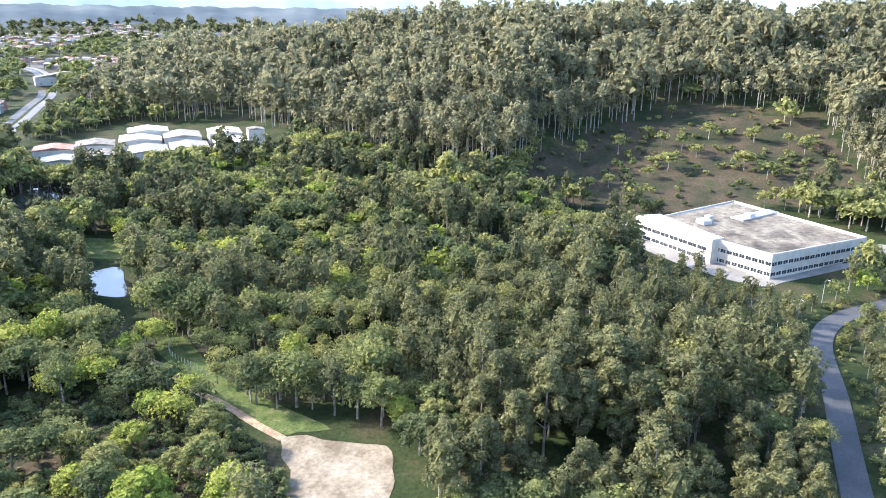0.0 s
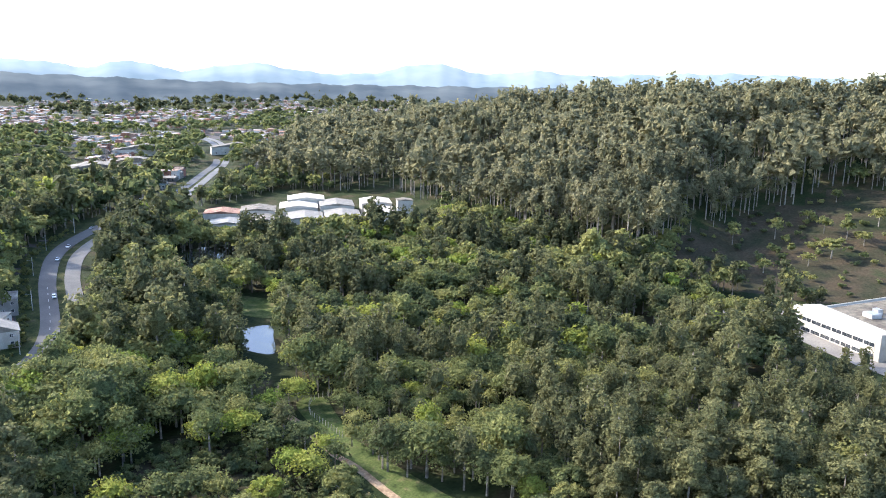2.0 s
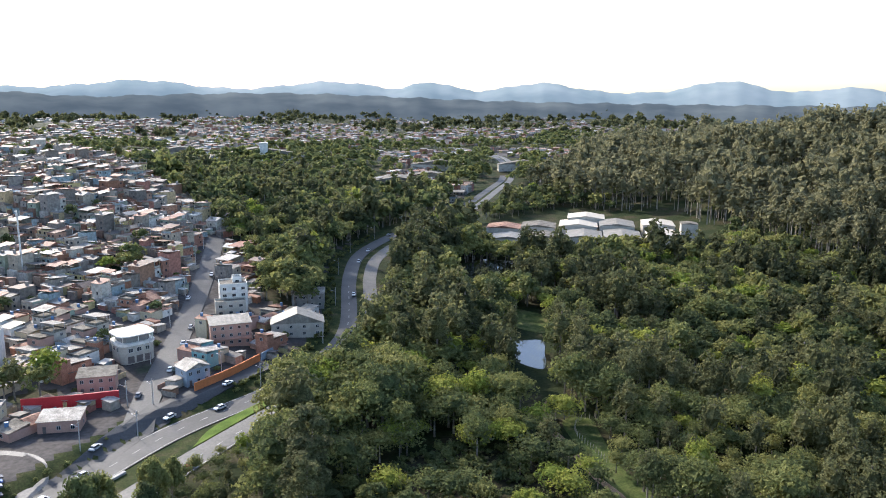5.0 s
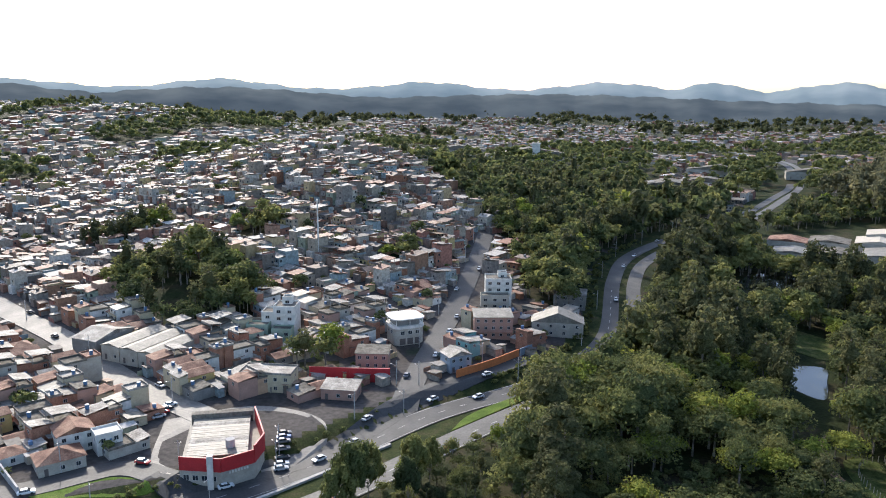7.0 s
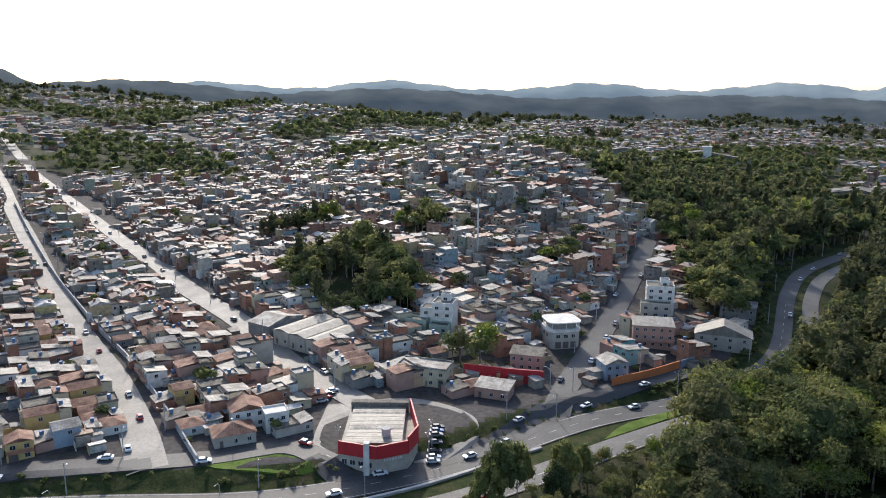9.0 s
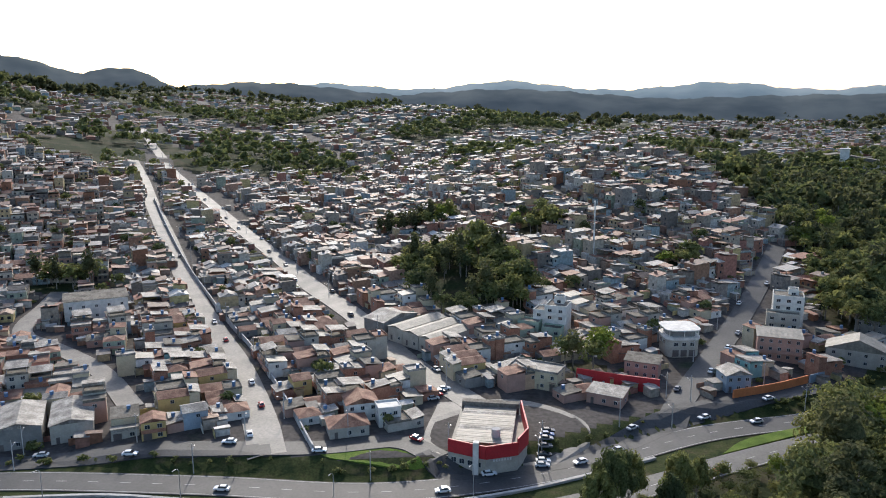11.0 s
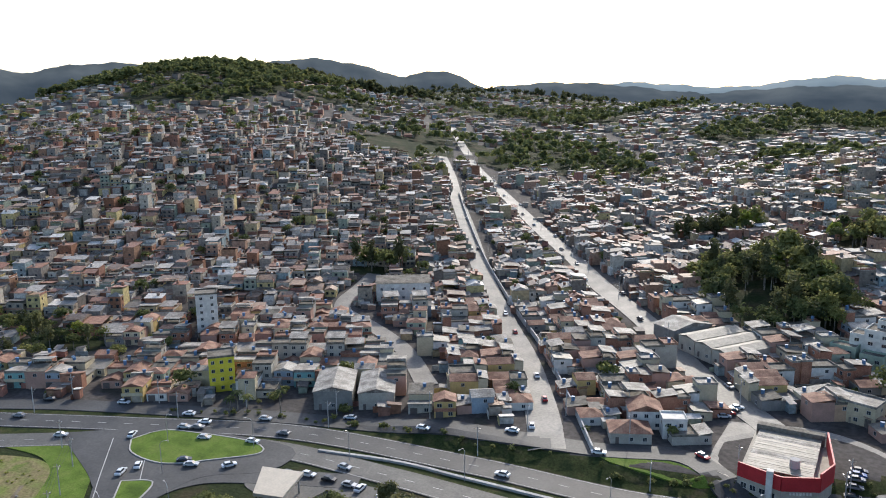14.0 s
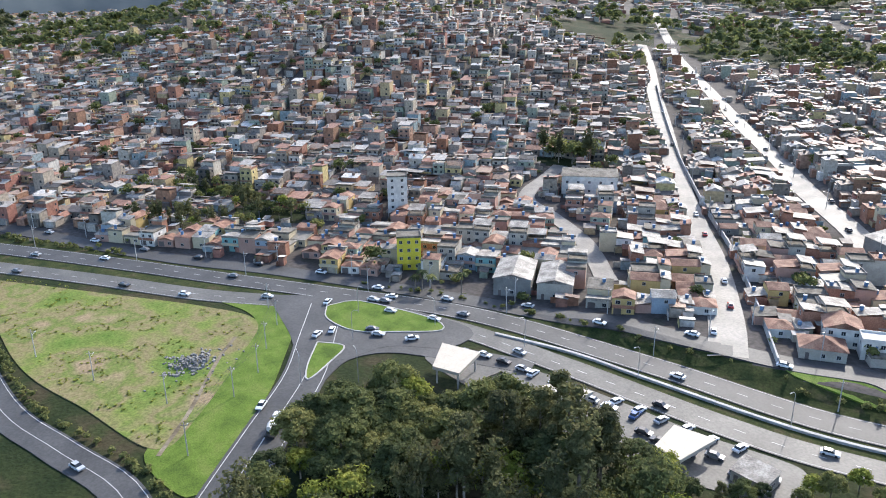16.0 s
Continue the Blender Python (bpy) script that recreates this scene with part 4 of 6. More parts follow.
gg = np.random.RandomState(4)
U2, V2 = np.array((-0.86, -0.51)), np.array((-0.51, 0.86))
a1 = lots(U, V, 150, 3300, -40, 2600, 60.8, 49.7, gg)
a2 = lots(U2, V2, -150, 2200, 190, 2300, 57.0, 196, gg)
a1 = a1[a1[:, :2] @ V > 12]
a2 = a2[a2[:, :2] @ V < 10]
# the hill with the mast has its rows across the slope
LOTS = np.vstack([a1, a2])
lx, ly = LOTS[:, 0], LOTS[:, 1]
lr = np.hypot(lx, ly)
laz = np.degrees(np.arctan2(-lx, ly))
hd, hs = line_distance(lx, ly, HIGHWAY_FAR[::3])
ok = ((hs > 0) | (ly > 640) & ~inside(lx, ly, FOREST)) & (hd > 17) & (laz < 80) & (laz > -54) & (lr < 3300)
ok &= ~wooded(lx, ly) & ~green_far(lx, ly)
for line, w in ((MAIN_STREET, 9.8), (CANAL_STREET, 9.5), (FRONT_STREET, 9.5), (HILL_STREET, 9.0), (SIDE_STREET, 8.5)):
    ok &= line_distance(lx, ly, line)[0] > w + 1.2
ok &= ~inside(lx, ly, [(-40, 205), (-44, 245), (-28, 258), (26, 248), (26, 205), (-20, 192)])
ok &= (lr < 900) | (gg.uniform(size=len(lx)) < np.where(lr > 1700, 0.13, 0.4))
LOTS, lr = LOTS[ok], lr[ok]
lz = land(LOTS[:, 0], LOTS[:, 1])
HERO_SPOTS = [(48, 300, 13), (-4, 312, 13), (98, 336, 14), (112, 305, 14), (84, 300, 12), (-205, 190, 9), (-257, 232, 11), (-212, 318, 16), (-52, 302, 20), (0, 268, 15), (20, 262, 14), (-165, 200, 17), (76, 272, 8), (134, 338, 12), (-64, 217, 9), (-55, 226, 9), (32, 276, 10)]
for hx, hy, hr in HERO_SPOTS:
    keep = np.hypot(LOTS[:, 0] - hx, LOTS[:, 1] - hy) > hr
    LOTS, lr, lz = LOTS[keep], lr[keep], lz[keep]
rank = np.argsort(lr)
NEAR_HOUSES = rank[:260]
far_mask = np.ones(len(LOTS), bool)
far_mask[NEAR_HOUSES] = False
PL = np.c_[LOTS[:, :2], lz]
RO = ["gable", "shed", "flat", "cross", "flat", "hip", "flat", "shed"]
rich = [house_template(100 + k, (1, 2, 1, 1, 2, 1, 2, 1, 1, 1, 3)[k % 11], RO[k % 8]) for k in range(32)]
bare = [house_template(200 + k, (1, 2, 1, 1, 2, 1)[k % 6], RO[k % 8], False) for k in range(12)]
town_tree = np.random.RandomState(6).uniform(size=len(LOTS)) < np.where(lr > 900, 0.17, 0.07)
far_mask &= ~town_tree
m = far_mask & (lr < 1000)
crowd("houses", PL[m], LOTS[m, 2], rich, "crowded one- to three-storey houses with mixed roofs", 8, 0.92, 1.1)
m = far_mask & (lr >= 1000)
crowd("houses_far", PL[m], LOTS[m, 2], bare, "crowded small houses covering the far slopes", 9, 1.1, 1.5)

gs = np.random.RandomState(52)
yx, yy = gs.uniform(-420, 170, 5200), gs.uniform(120, 640, 5200)
yd, ys = line_distance(yx, yy, HIGHWAY_FAR[::3])
yk = (ys > 0) & (yd > 17) & (np.hypot(yx, yy) < 640) & ~wooded(yx, yy) & ~inside(yx, yy, [(-44, 200), (-46, 250), (-28, 258), (30, 250), (30, 205), (-20, 192)])
for line, w in ((MAIN_STREET, 7.5), (CANAL_STREET, 9.5), (FRONT_STREET, 6.5), (HILL_STREET, 6.5), (SIDE_STREET, 6.0)):
    yk &= line_distance(yx, yy, line)[0] > w
YARD = np.c_[yx[yk], yy[yk], land(yx[yk], yy[yk])]


def lean_to(seed):
    """A low shed with a sloping sheet, and a yard wall beside it."""
    gl = np.random.RandomState(seed)
    w, d, h = gl.uniform(2.2, 4.5), gl.uniform(2.5, 5.5), gl.uniform(2.1, 3.0)
    v, q, m = [], [], []
    for x0, y0, x1, y1, z1, tilt, k in ((-w / 2, -d / 2, w / 2, d / 2, h, 0.0, 0), (-w / 2 - 0.25, -d / 2 - 0.3, w / 2 + 0.25, d / 2 + 0.3, h + 0.12, 0.55, 1), (w / 2 + 0.3, -d / 2, w / 2 + 0.48, d, 1.8, 0.0, 0)):
        z0, n = (h + 0.02 if k else -2.0), len(v)
        v += [(x0, y0, z0), (x1, y0, z0), (x1, y1, z0 + tilt), (x0, y1, z0 + tilt), (x0, y0, z1), (x1, y0, z1), (x1, y1, z1 + tilt), (x0, y1, z1 + tilt)]
        q += [[n + i for i in f] for f in ((4, 5, 6, 7), (0, 1, 5, 4), (1, 2, 6, 5), (2, 3, 7, 6), (3, 0, 4, 7))]
        m += [k] * 5
    return np.array(v, float), np.array(q), np.array(m)


pick = gs.uniform(size=len(YARD))
shed_at = YARD[pick < 0.62]
crowd("lean_to_sheds", shed_at, math.atan2(V[1], V[0]) + gs.choice([0, 1.571, 3.142, 4.712], len(shed_at)), [lean_to(700 + k) for k in range(10)], "small lean-to sheds and yard walls between the houses", 53)
scatter("yard_bushes", YARD[pick > 0.86], [crown_cloud(440 + j, "shrub", 60, 0.5)[:2] for j in range(4)], M_leaf, "bushes and small trees in the yards", "bushes", 54, None, 0.5, 1.3)

# ---------------------------------------------------------------- distance: trees of the town, far woods, ranges of hills
tt = PL[town_tree]
near_t = np.hypot(tt[:, 0], tt[:, 1]) < 700
tpl = [crown_cloud(300 + j, "broad", 90, 1.0)[:2] for j in range(4)]
scatter("town_trees", tt[near_t], tpl, M_leaf, "garden trees between the houses", "trees", 15, None, 0.55, 1.0)
tpl = [crown_cloud(320 + j, "broad", 18, 2.4)[:2] for j in range(4)]
scatter("town_trees_far", tt[~near_t], tpl, M_leaf, "trees among the far houses", "trees", 16, None, 0.7, 1.3)
gf = np.random.RandomState(21)
fr = np.sqrt(np.r_[gf.uniform(620 ** 2, 1500 ** 2, 9000), gf.uniform(1500 ** 2, 3300 ** 2, 5000)])
fa = np.radians(gf.uniform(-52, 82, 14000))
fx, fy = -fr * np.sin(fa), fr * np.cos(fa)
fd, fs = line_distance(fx, fy, HIGHWAY_FAR[::4])
fk = green_far(fx, fy) & ~inside(fx, fy, FOREST) & (fd > 14)
fk &= ~ellipse(fx, fy, -500, 760, 52, 80, 30)
hx, hy = gf.uniform(-1900, -500, 9000), gf.uniform(250, 1700, 9000)
hk = height(hx, hy) > 116 + 16 * waves(hx, hy, 260, 12)
fx, fy, fr, fk = np.r_[fx, hx[hk]], np.r_[fy, hy[hk]], np.r_[fr, np.hypot(hx[hk], hy[hk])], np.r_[fk, np.ones(hk.sum(), bool)]
fp = np.c_[fx[fk], fy[fk], land(fx[fk], fy[fk])]
fr = fr[fk]
scatter("far_woods", fp[fr < 1500], tpl, M_leaf, "woods on the hills among the houses", "woods", 17, None, 1.0, 1.7)
tpl = [crown_cloud(340 + j, "broad", 12, 3.6)[:2] for j in range(4)]
scatter("distant_woods", fp[fr >= 1500], tpl, M_pine, "dark woods on distant hills", "woods", 18, None, 1.4, 2.6)


def range_of_hills(name, radius, depth, bumps, base, mat, seed):
    a = np.radians(np.arange(-125, 126, 0.25))
    deg = np.degrees(a)
    e = np.full(a.shape, base)
    for c, h, w in bumps:
        e = np.maximum(e, base + (h - base) * np.exp(-((deg - c) / w) ** 2))
    e = e + 0.05 * np.sin(deg * 1.9 + seed) + 0.03 * np.sin(deg * 4.7 + 2 * seed) + 0.015 * np.sin(deg * 13 + seed)
    rows = []
    for f, k in ((0.0, 0.0), (0.5, 0.62), (1.0, 1.0), (1.25, 0.5)):
        rr = radius - depth * (1 - f)
        top = HEIGHT + radius * np.tan(np.radians(e))
        z = -10 + (top + 10) * k + 3 * math.sin(3 * f) * np.sin(deg * 1.1 + 5 * f)
        rows.append(np.c_[-rr * np.sin(a), rr * np.cos(a), z if k < 1 else top])
    n = len(a)
    i = np.arange(4 * n).reshape(4, n)
    q = np.stack([i[:-1, :-1], i[1:, :-1], i[1:, 1:], i[:-1, 1:]], -1).reshape(-1, 4)
    ob = new(name, mesh_from(name, np.vstack(rows), q, [mat], flat_faces=False))
    return tagged(ob, "range of wooded hills on the horizon, haze painted into colour and faint glow", "hills", kind="structure")


# backdrop ranges; their haze is painted and glows, no air lies between
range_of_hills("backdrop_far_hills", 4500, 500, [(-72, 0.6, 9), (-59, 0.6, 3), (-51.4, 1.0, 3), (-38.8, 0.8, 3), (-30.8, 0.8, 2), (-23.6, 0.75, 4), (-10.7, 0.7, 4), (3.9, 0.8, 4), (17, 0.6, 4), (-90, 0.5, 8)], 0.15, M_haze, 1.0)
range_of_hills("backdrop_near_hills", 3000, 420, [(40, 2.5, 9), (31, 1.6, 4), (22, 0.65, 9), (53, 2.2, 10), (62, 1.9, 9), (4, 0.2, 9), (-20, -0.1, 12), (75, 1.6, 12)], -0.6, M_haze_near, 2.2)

# ---------------------------------------------------------------- bushes on the banks, weeds and rubble on the field
gb = np.random.RandomState(41)


def row_of(line, s0, s1, n, off0, off1):
    seg = np.r_[0, np.cumsum(np.linalg.norm(np.diff(line, axis=0), axis=1))]
    u = gb.uniform(s0, s1, n) * seg[-1]
    x, y = np.interp(u, seg, line[:, 0]), np.interp(u, seg, line[:, 1])
    x2, y2 = np.interp(u + 2, seg, line[:, 0]), np.interp(u + 2, seg, line[:, 1])
    a, o = np.arctan2(y2 - y, x2 - x), gb.uniform(off0, off1, n)
    p = np.c_[x - np.sin(a) * o, y + np.cos(a) * o]
    return np.c_[p, land(p[:, 0], p[:, 1])]


bush = [crown_cloud(400 + j, "shrub", 34, 0.65)[:2] for j in range(4)]
bank = row_of(HIGHWAY_FAR, 0.20, 0.345, 60, 8.5, 12.0)
bank = np.vstack([bank, row_of(HIGHWAY_FAR, 0.03, 0.15, 150, 8.0, 13.0), row_of(HIGHWAY_FAR, 0.37, 0.52, 160, 7.5, 12.0), row_of(BACK_ROAD, 0.1, 0.95, 110, 5.6, 7.5), row_of(FACTORY_ROAD, 0.0, 1.0, 160, -9, -5), row_of(FACTORY_ROAD, 0.0, 1.0, 120, 5, 9)])
scatter("bank_bushes", bank, bush, M_leaf, "dark bushes along the road banks", "bushes", 19, None, 0.3, 0.75)
sx, sy = gb.uniform(60, 145, 2600), gb.uniform(84, 188, 2600)
sk = scrub(sx, sy) & (waves(sx, sy, 24, 14) > -0.55) & (line_distance(sx, sy, TRACK)[0] > 3.5)
tuft = [crown_cloud(410 + j, "shrub", 36, 0.52)[:2] for j in range(4)]
low = gb.uniform(size=sk.sum()) < 0.6
sp = np.c_[sx[sk], sy[sk], land(sx[sk], sy[sk])]
scatter("scrub_bushes", sp[low], tuft, M_leaf, "low green bushes over the scrub", "bushes", 23, None, 0.35, 0.95)
scatter("dry_grass_tufts", sp[~low], tuft, M_straw, "pale dry grass between the bushes", "grass", 24, None, 0.25, 0.6, (0.5, 0.9))
wx, wy = gb.uniform(-330, -140, 2600), gb.uniform(45, 135, 2600)
wk = inside(wx, wy, [(-330, 74), (-237, 57), (-190, 60), (-160, 64), (-166, 78), (-186, 102), (-205, 121), (-228, 116), (-270, 95)]) & (waves(wx, wy, 30, 8) > 0.1)
weed = [crown_cloud(420 + j, "shrub", 14, 0.7)[:2] for j in range(3)]
scatter("field_weeds", np.c_[wx[wk], wy[wk], land(wx[wk], wy[wk]) + 0.2], weed, M_bright, "tufts of weeds on the empty field", "weeds", 20, None, 0.12, 0.34, (0.4, 0.7))
rv, rq = [], []
for k in range(240):
    x, y = -194 + gb.normal() * 3.4, 92 + gb.normal() * 4.6
    s, a, z = gb.uniform(0.2, 0.8), gb.uniform(0, 6.28), 0.2 + max(0.0, 1.0 - math.hypot((x + 194) / 6, (y - 92) / 8)) * gb.uniform(0.2, 1.3)
    c0 = [(math.cos(a + q * 1.571) * s, math.sin(a + q * 1.571) * s * gb.uniform(0.5, 1)) for q in range(4)]
    n0 = len(rv)
    rv += [(x + p[0], y + p[1], z - 0.3) for p in c0] + [(x + p[0] * 0.8, y + p[1] * 0.8, z + s * gb.uniform(0.3, 0.8)) for p in c0]
    rq += [[n0 + i for i in f] for f in ((4, 5, 6, 7), (0, 1, 5, 4), (1, 2, 6, 5), (2, 3, 7, 6), (3, 0, 4, 7))]
tagged(new("rubble", mesh_from("rubble", rv, np.array(rq), [M_grey])), "heap of grey rubble dumped on the field", "rubble", kind="stuff")

# ---------------------------------------------------------------- near houses, each with its parts
def add_window(parent, x, y, z, w, h, face, pane_label=""):
    """A window in a wall that looks along face: -y, +y, -x or +x; its frame stands a little proud."""
    bm = bmesh.new()
    b, o = 0.07, 0.05
    for x0, z0, x1, z1 in ((-w / 2 - b, -b, w / 2 + b, 0), (-w / 2 - b, h, w / 2 + b, h + b), (-w / 2 - b, 0, -w / 2, h), (w / 2, 0, w / 2 + b, h), (-0.03, 0, 0.03, h)):
        box(bm, x0, -o, z0, x1, 0.02, z1)
    f = part("window", bm, M_frame, parent)
    bm = bmesh.new()
    box(bm, -w / 2, -0.02, 0, w / 2, 0.03, h)
    part("pane", bm, M_pane, f)
    f.matrix_basis = pose(x, y, z, 0, 0, {"-y": 0, "+x": 90, "+y": 180, "-x": -90}[face])
    return f


def roof_mesh(kind, w, d, h, e=0.4, pitch=0.2):
    bm = bmesh.new()
    a, b, t = w / 2 + e, d / 2 + e, 0.14
    if kind == "gable":
        z = h + pitch * w
        for s in (-1, 1):
            lo = [bm.verts.new(p) for p in ((s * a, -b, h - 0.1), (s * a, b, h - 0.1), (0, b, z), (0, -b, z))]
            hi = [bm.verts.new((v.co.x, v.co.y, v.co.z + t)) for v in lo]
            for f in ([0, 1, 2, 3],):
                bm.faces.new([hi[k] for k in f])
                bm.faces.new([lo[k] for k in f[::-1]])
            for k in range(4):
                bm.faces.new((lo[k], lo[(k + 1) % 4], hi[(k + 1) % 4], hi[k]))
        g0 = [bm.verts.new(p) for p in ((-w / 2, -d / 2, h), (w / 2, -d / 2, h), (0, -d / 2, z))]
        g1 = [bm.verts.new(p) for p in ((-w / 2, d / 2, h), (w / 2, d / 2, h), (0, d / 2, z))]
        bm.faces.new(g0)
        bm.faces.new(g1[::-1])
    elif kind == "hip":
        z = h + pitch * w
        k = max(0.3, (d - w) / 2)
        v = [bm.verts.new(p) for p in ((-a, -b, h), (a, -b, h), (a, b, h), (-a, b, h), (0, -k, z), (0, k, z))]
        for f in ((0, 1, 4), (1, 2, 5, 4), (2, 3, 5), (3, 0, 4, 5), (3, 2, 1, 0)):
            bm.faces.new([v[j] for j in f])
    elif kind == "shed":
        n = max(4, int(w / 0.9))
        top = []
        for j in range(n + 1):                # corrugated sheets
            x = -a + 2 * a * j / n
            r = 0.05 * (j % 2)
            top.append([bm.verts.new((x, y, z + r)) for y, z in ((-b, h + 0.15), (b, h + 1.0))])
        for p, q in zip(top[:-1], top[1:]):
            bm.faces.new((p[0], q[0], q[1], p[1]))
        box(bm, -a + 0.1, -b + 0.1, h, a - 0.1, -b + 0.3, h + 0.13)
        box(bm, -w / 2, d / 2 - 0.2, h, w / 2, d / 2, h + 0.88)
    else:
        box(bm, -w / 2 - 0.15, -d / 2 - 0.15, h, w / 2 + 0.15, d / 2 + 0.15, h + 0.2)
        for x0, y0, x1, y1 in ((-w / 2 - 0.15, -d / 2 - 0.15, w / 2 + 0.15, -d / 2 + 0.05), (-w / 2 - 0.15, d / 2 - 0.05, w / 2 + 0.15, d / 2 + 0.15), (-w / 2 - 0.15, -d / 2 + 0.05, -w / 2 + 0.05, d / 2 - 0.05), (w / 2 - 0.05, -d / 2 + 0.05, w / 2 + 0.15, d / 2 - 0.05)):
            box(bm, x0, y0, h + 0.2, x1, y1, h + 0.75)
    return bm


def house(label, w, d, storeys, roof, wall, cover, cols=2, tank=False, balcony=False, annex=0.0, rise=2.85, name="house", category="house", group="houses of the hillside town", deep=3.0, pitch=0.2):
    top = tagged(new(name), label, category, group)
    h = storeys * rise
    bm = bmesh.new()
    box(bm, -w / 2, -d / 2, -deep, w / 2, d / 2, h)
    if annex:
        box(bm, w / 2 + 0.01, -d / 2, -deep, w / 2 + annex, d * 0.3, 2.5)
    part("wall", bm, wall, top)
    part("roof", roof_mesh(roof, w, d, h, pitch=pitch), cover, top)
    if annex:
        bm = bmesh.new()
        box(bm, w / 2 + 0.02, -d / 2 - 0.2, 2.5, w / 2 + annex + 0.2, d * 0.3 + 0.2, 2.62)
        part("annex_roof", bm, M_cement, top)
    for s in range(storeys):
        z = s * rise + 0.95
        for k in range(cols):
            x = (k + 0.5) / cols * w - w / 2
            if s == 0 and k == 0:
                bm = bmesh.new()
                box(bm, x - 0.5, -d / 2 - 0.06, 0, x + 0.5, -d / 2 + 0.02, 2.1)
                part("door", bm, M_door, top)
            else:
                add_window(top, x, -d / 2, z, 1.1, 1.15, "-y")
        if s == storeys - 1:
            add_window(top, w * 0.15, d / 2, z, 1.1, 1.1, "+y")
            add_window(top, -w / 2, -d * 0.1, z, 1.0, 1.1, "-x")
            add_window(top, w / 2, d * 0.1, z + (0.0 if s else 0.9) * bool(annex), 1.0, 1.0, "+x")
    if balcony and storeys > 1:
        bm = bmesh.new()
        z = rise
        box(bm, -w / 2, -d / 2 - 1.2, z - 0.15, w / 2, -d / 2 - 0.01, z)
        box(bm, -w / 2, -d / 2 - 1.2, z, w / 2, -d / 2 - 1.1, z + 0.95)
        part("balcony", bm, wall, top)
    if tank:
        bm = bmesh.new()
        tube(bm, (w * 0.2, d * 0.25, h + (0.2 if roof == "flat" else 1.0)), (w * 0.2, d * 0.25, h + (1.4 if roof == "flat" else 2.0)), 0.65, 0.75, 10)
        part("water_tank", bm, M_tank, top)
    return top


def row_house(label, w, d, storeys, roof, wall, cover, rear_wall, rear_cover, gg, group="houses of the hillside town"):
    """A narrow house of a front block and a rear block of another height, wall to wall with its neighbours."""
    top = tagged(new("house"), label, "house", group)
    rise = 2.8
    h = storeys * rise
    cut = gg.uniform(-0.15, 0.25) * d
    h2 = max(2.7, h + gg.choice([-2.8, 0.7, -0.9, 2.3]))
    a, b = w / 2, d / 2
    d1, d2 = cut + b, b - cut - 0.02
    bm = bmesh.new()
    box(bm, -a, -b, -3, a, cut, h)
    part("wall", bm, wall, top)
    bm = bmesh.new()
    x2 = a * gg.choice([1.0, 1.0, 0.5])
    box(bm, -a, cut + 0.02, -3, x2, b, h2)
    part("rear_wall", bm, rear_wall, top)
    for name, kind, ww, dd, xc, yc, z, mat in (("roof", roof, w, d1, 0, (cut - b) / 2, h, cover), ("rear_roof", gg.choice(["shed", "flat", "shed"]), x2 + a, d2, (x2 - a) / 2, (cut + b) / 2, h2, rear_cover)):
        bm = roof_mesh(kind, ww, dd, z, e=0.25, pitch=0.17)
        if kind == "shed" and gg.uniform() < 0.5:
            bmesh.ops.rotate(bm, verts=bm.verts, cent=(0, 0, 0), matrix=Matrix.Rotation(math.pi, 3, "Z"))
        bmesh.ops.translate(bm, verts=bm.verts, vec=(xc, yc, 0))
        part(name, bm, mat, top)
    if roof == "flat" and gg.uniform() < 0.6:  # a sheet canopy on posts over the slab
        bm = bmesh.new()
        for x in (-a + 0.3, a - 0.3):
            for y in (-b + 0.4, cut - 0.5):
                box(bm, x - 0.07, y - 0.07, h + 0.2, x + 0.07, y + 0.07, h + 2.7)
        part("canopy_posts", bm, M_metal, top)
        bm = roof_mesh("shed", w, d1, h + 2.5, e=0.2)
        bmesh.ops.translate(bm, verts=bm.verts, vec=(0, (cut - b) / 2, 0))
        part("canopy_roof", bm, M_cement, top, "sheet canopy over the roof slab")
    else:
        bm = bmesh.new()
        tube(bm, (x2 * 0.3, b * 0.6, h2), (x2 * 0.3, b * 0.6, h2 + 1.9), 0.55, 0.65, 10)
        part("water_tank", bm, M_tank, top, "blue plastic water tank")
    for s in range(storeys):
        z = s * rise + 0.9
        if s == 0:
            bm = bmesh.new()
            box(bm, -a * 0.85, -b - 0.06, 0, -a * 0.85 + 2.4, -b + 0.02, 2.2)
            part("garage_door", bm, M_door, top)
        else:
            add_window(top, -a * 0.5, -b, z, 1.4, 1.2, "-y")
        add_window(top, a * 0.5, -b, z, 1.3, 1.2, "-y")
        if s == storeys - 1:
            add_window(top, -a, -b + d1 * 0.4, z, 1.1, 1.1, "-x")
            add_window(top, a, -b + d1 * 0.45, z, 1.1, 1.1, "+x")
            add_window(top, (x2 - a) / 2, b, 0.9 if h2 < 5 else h2 - 1.9, 1.2, 1.1, "+y")
    if storeys > 1:
        bm = bmesh.new()
        box(bm, -a, -b - 1.0, rise - 0.15, a, -b - 0.01, rise)
        box(bm, -a, -b - 1.0, rise, a, -b - 0.9, rise + 0.95)
        part("balcony", bm, rear_wall, top)
    return top


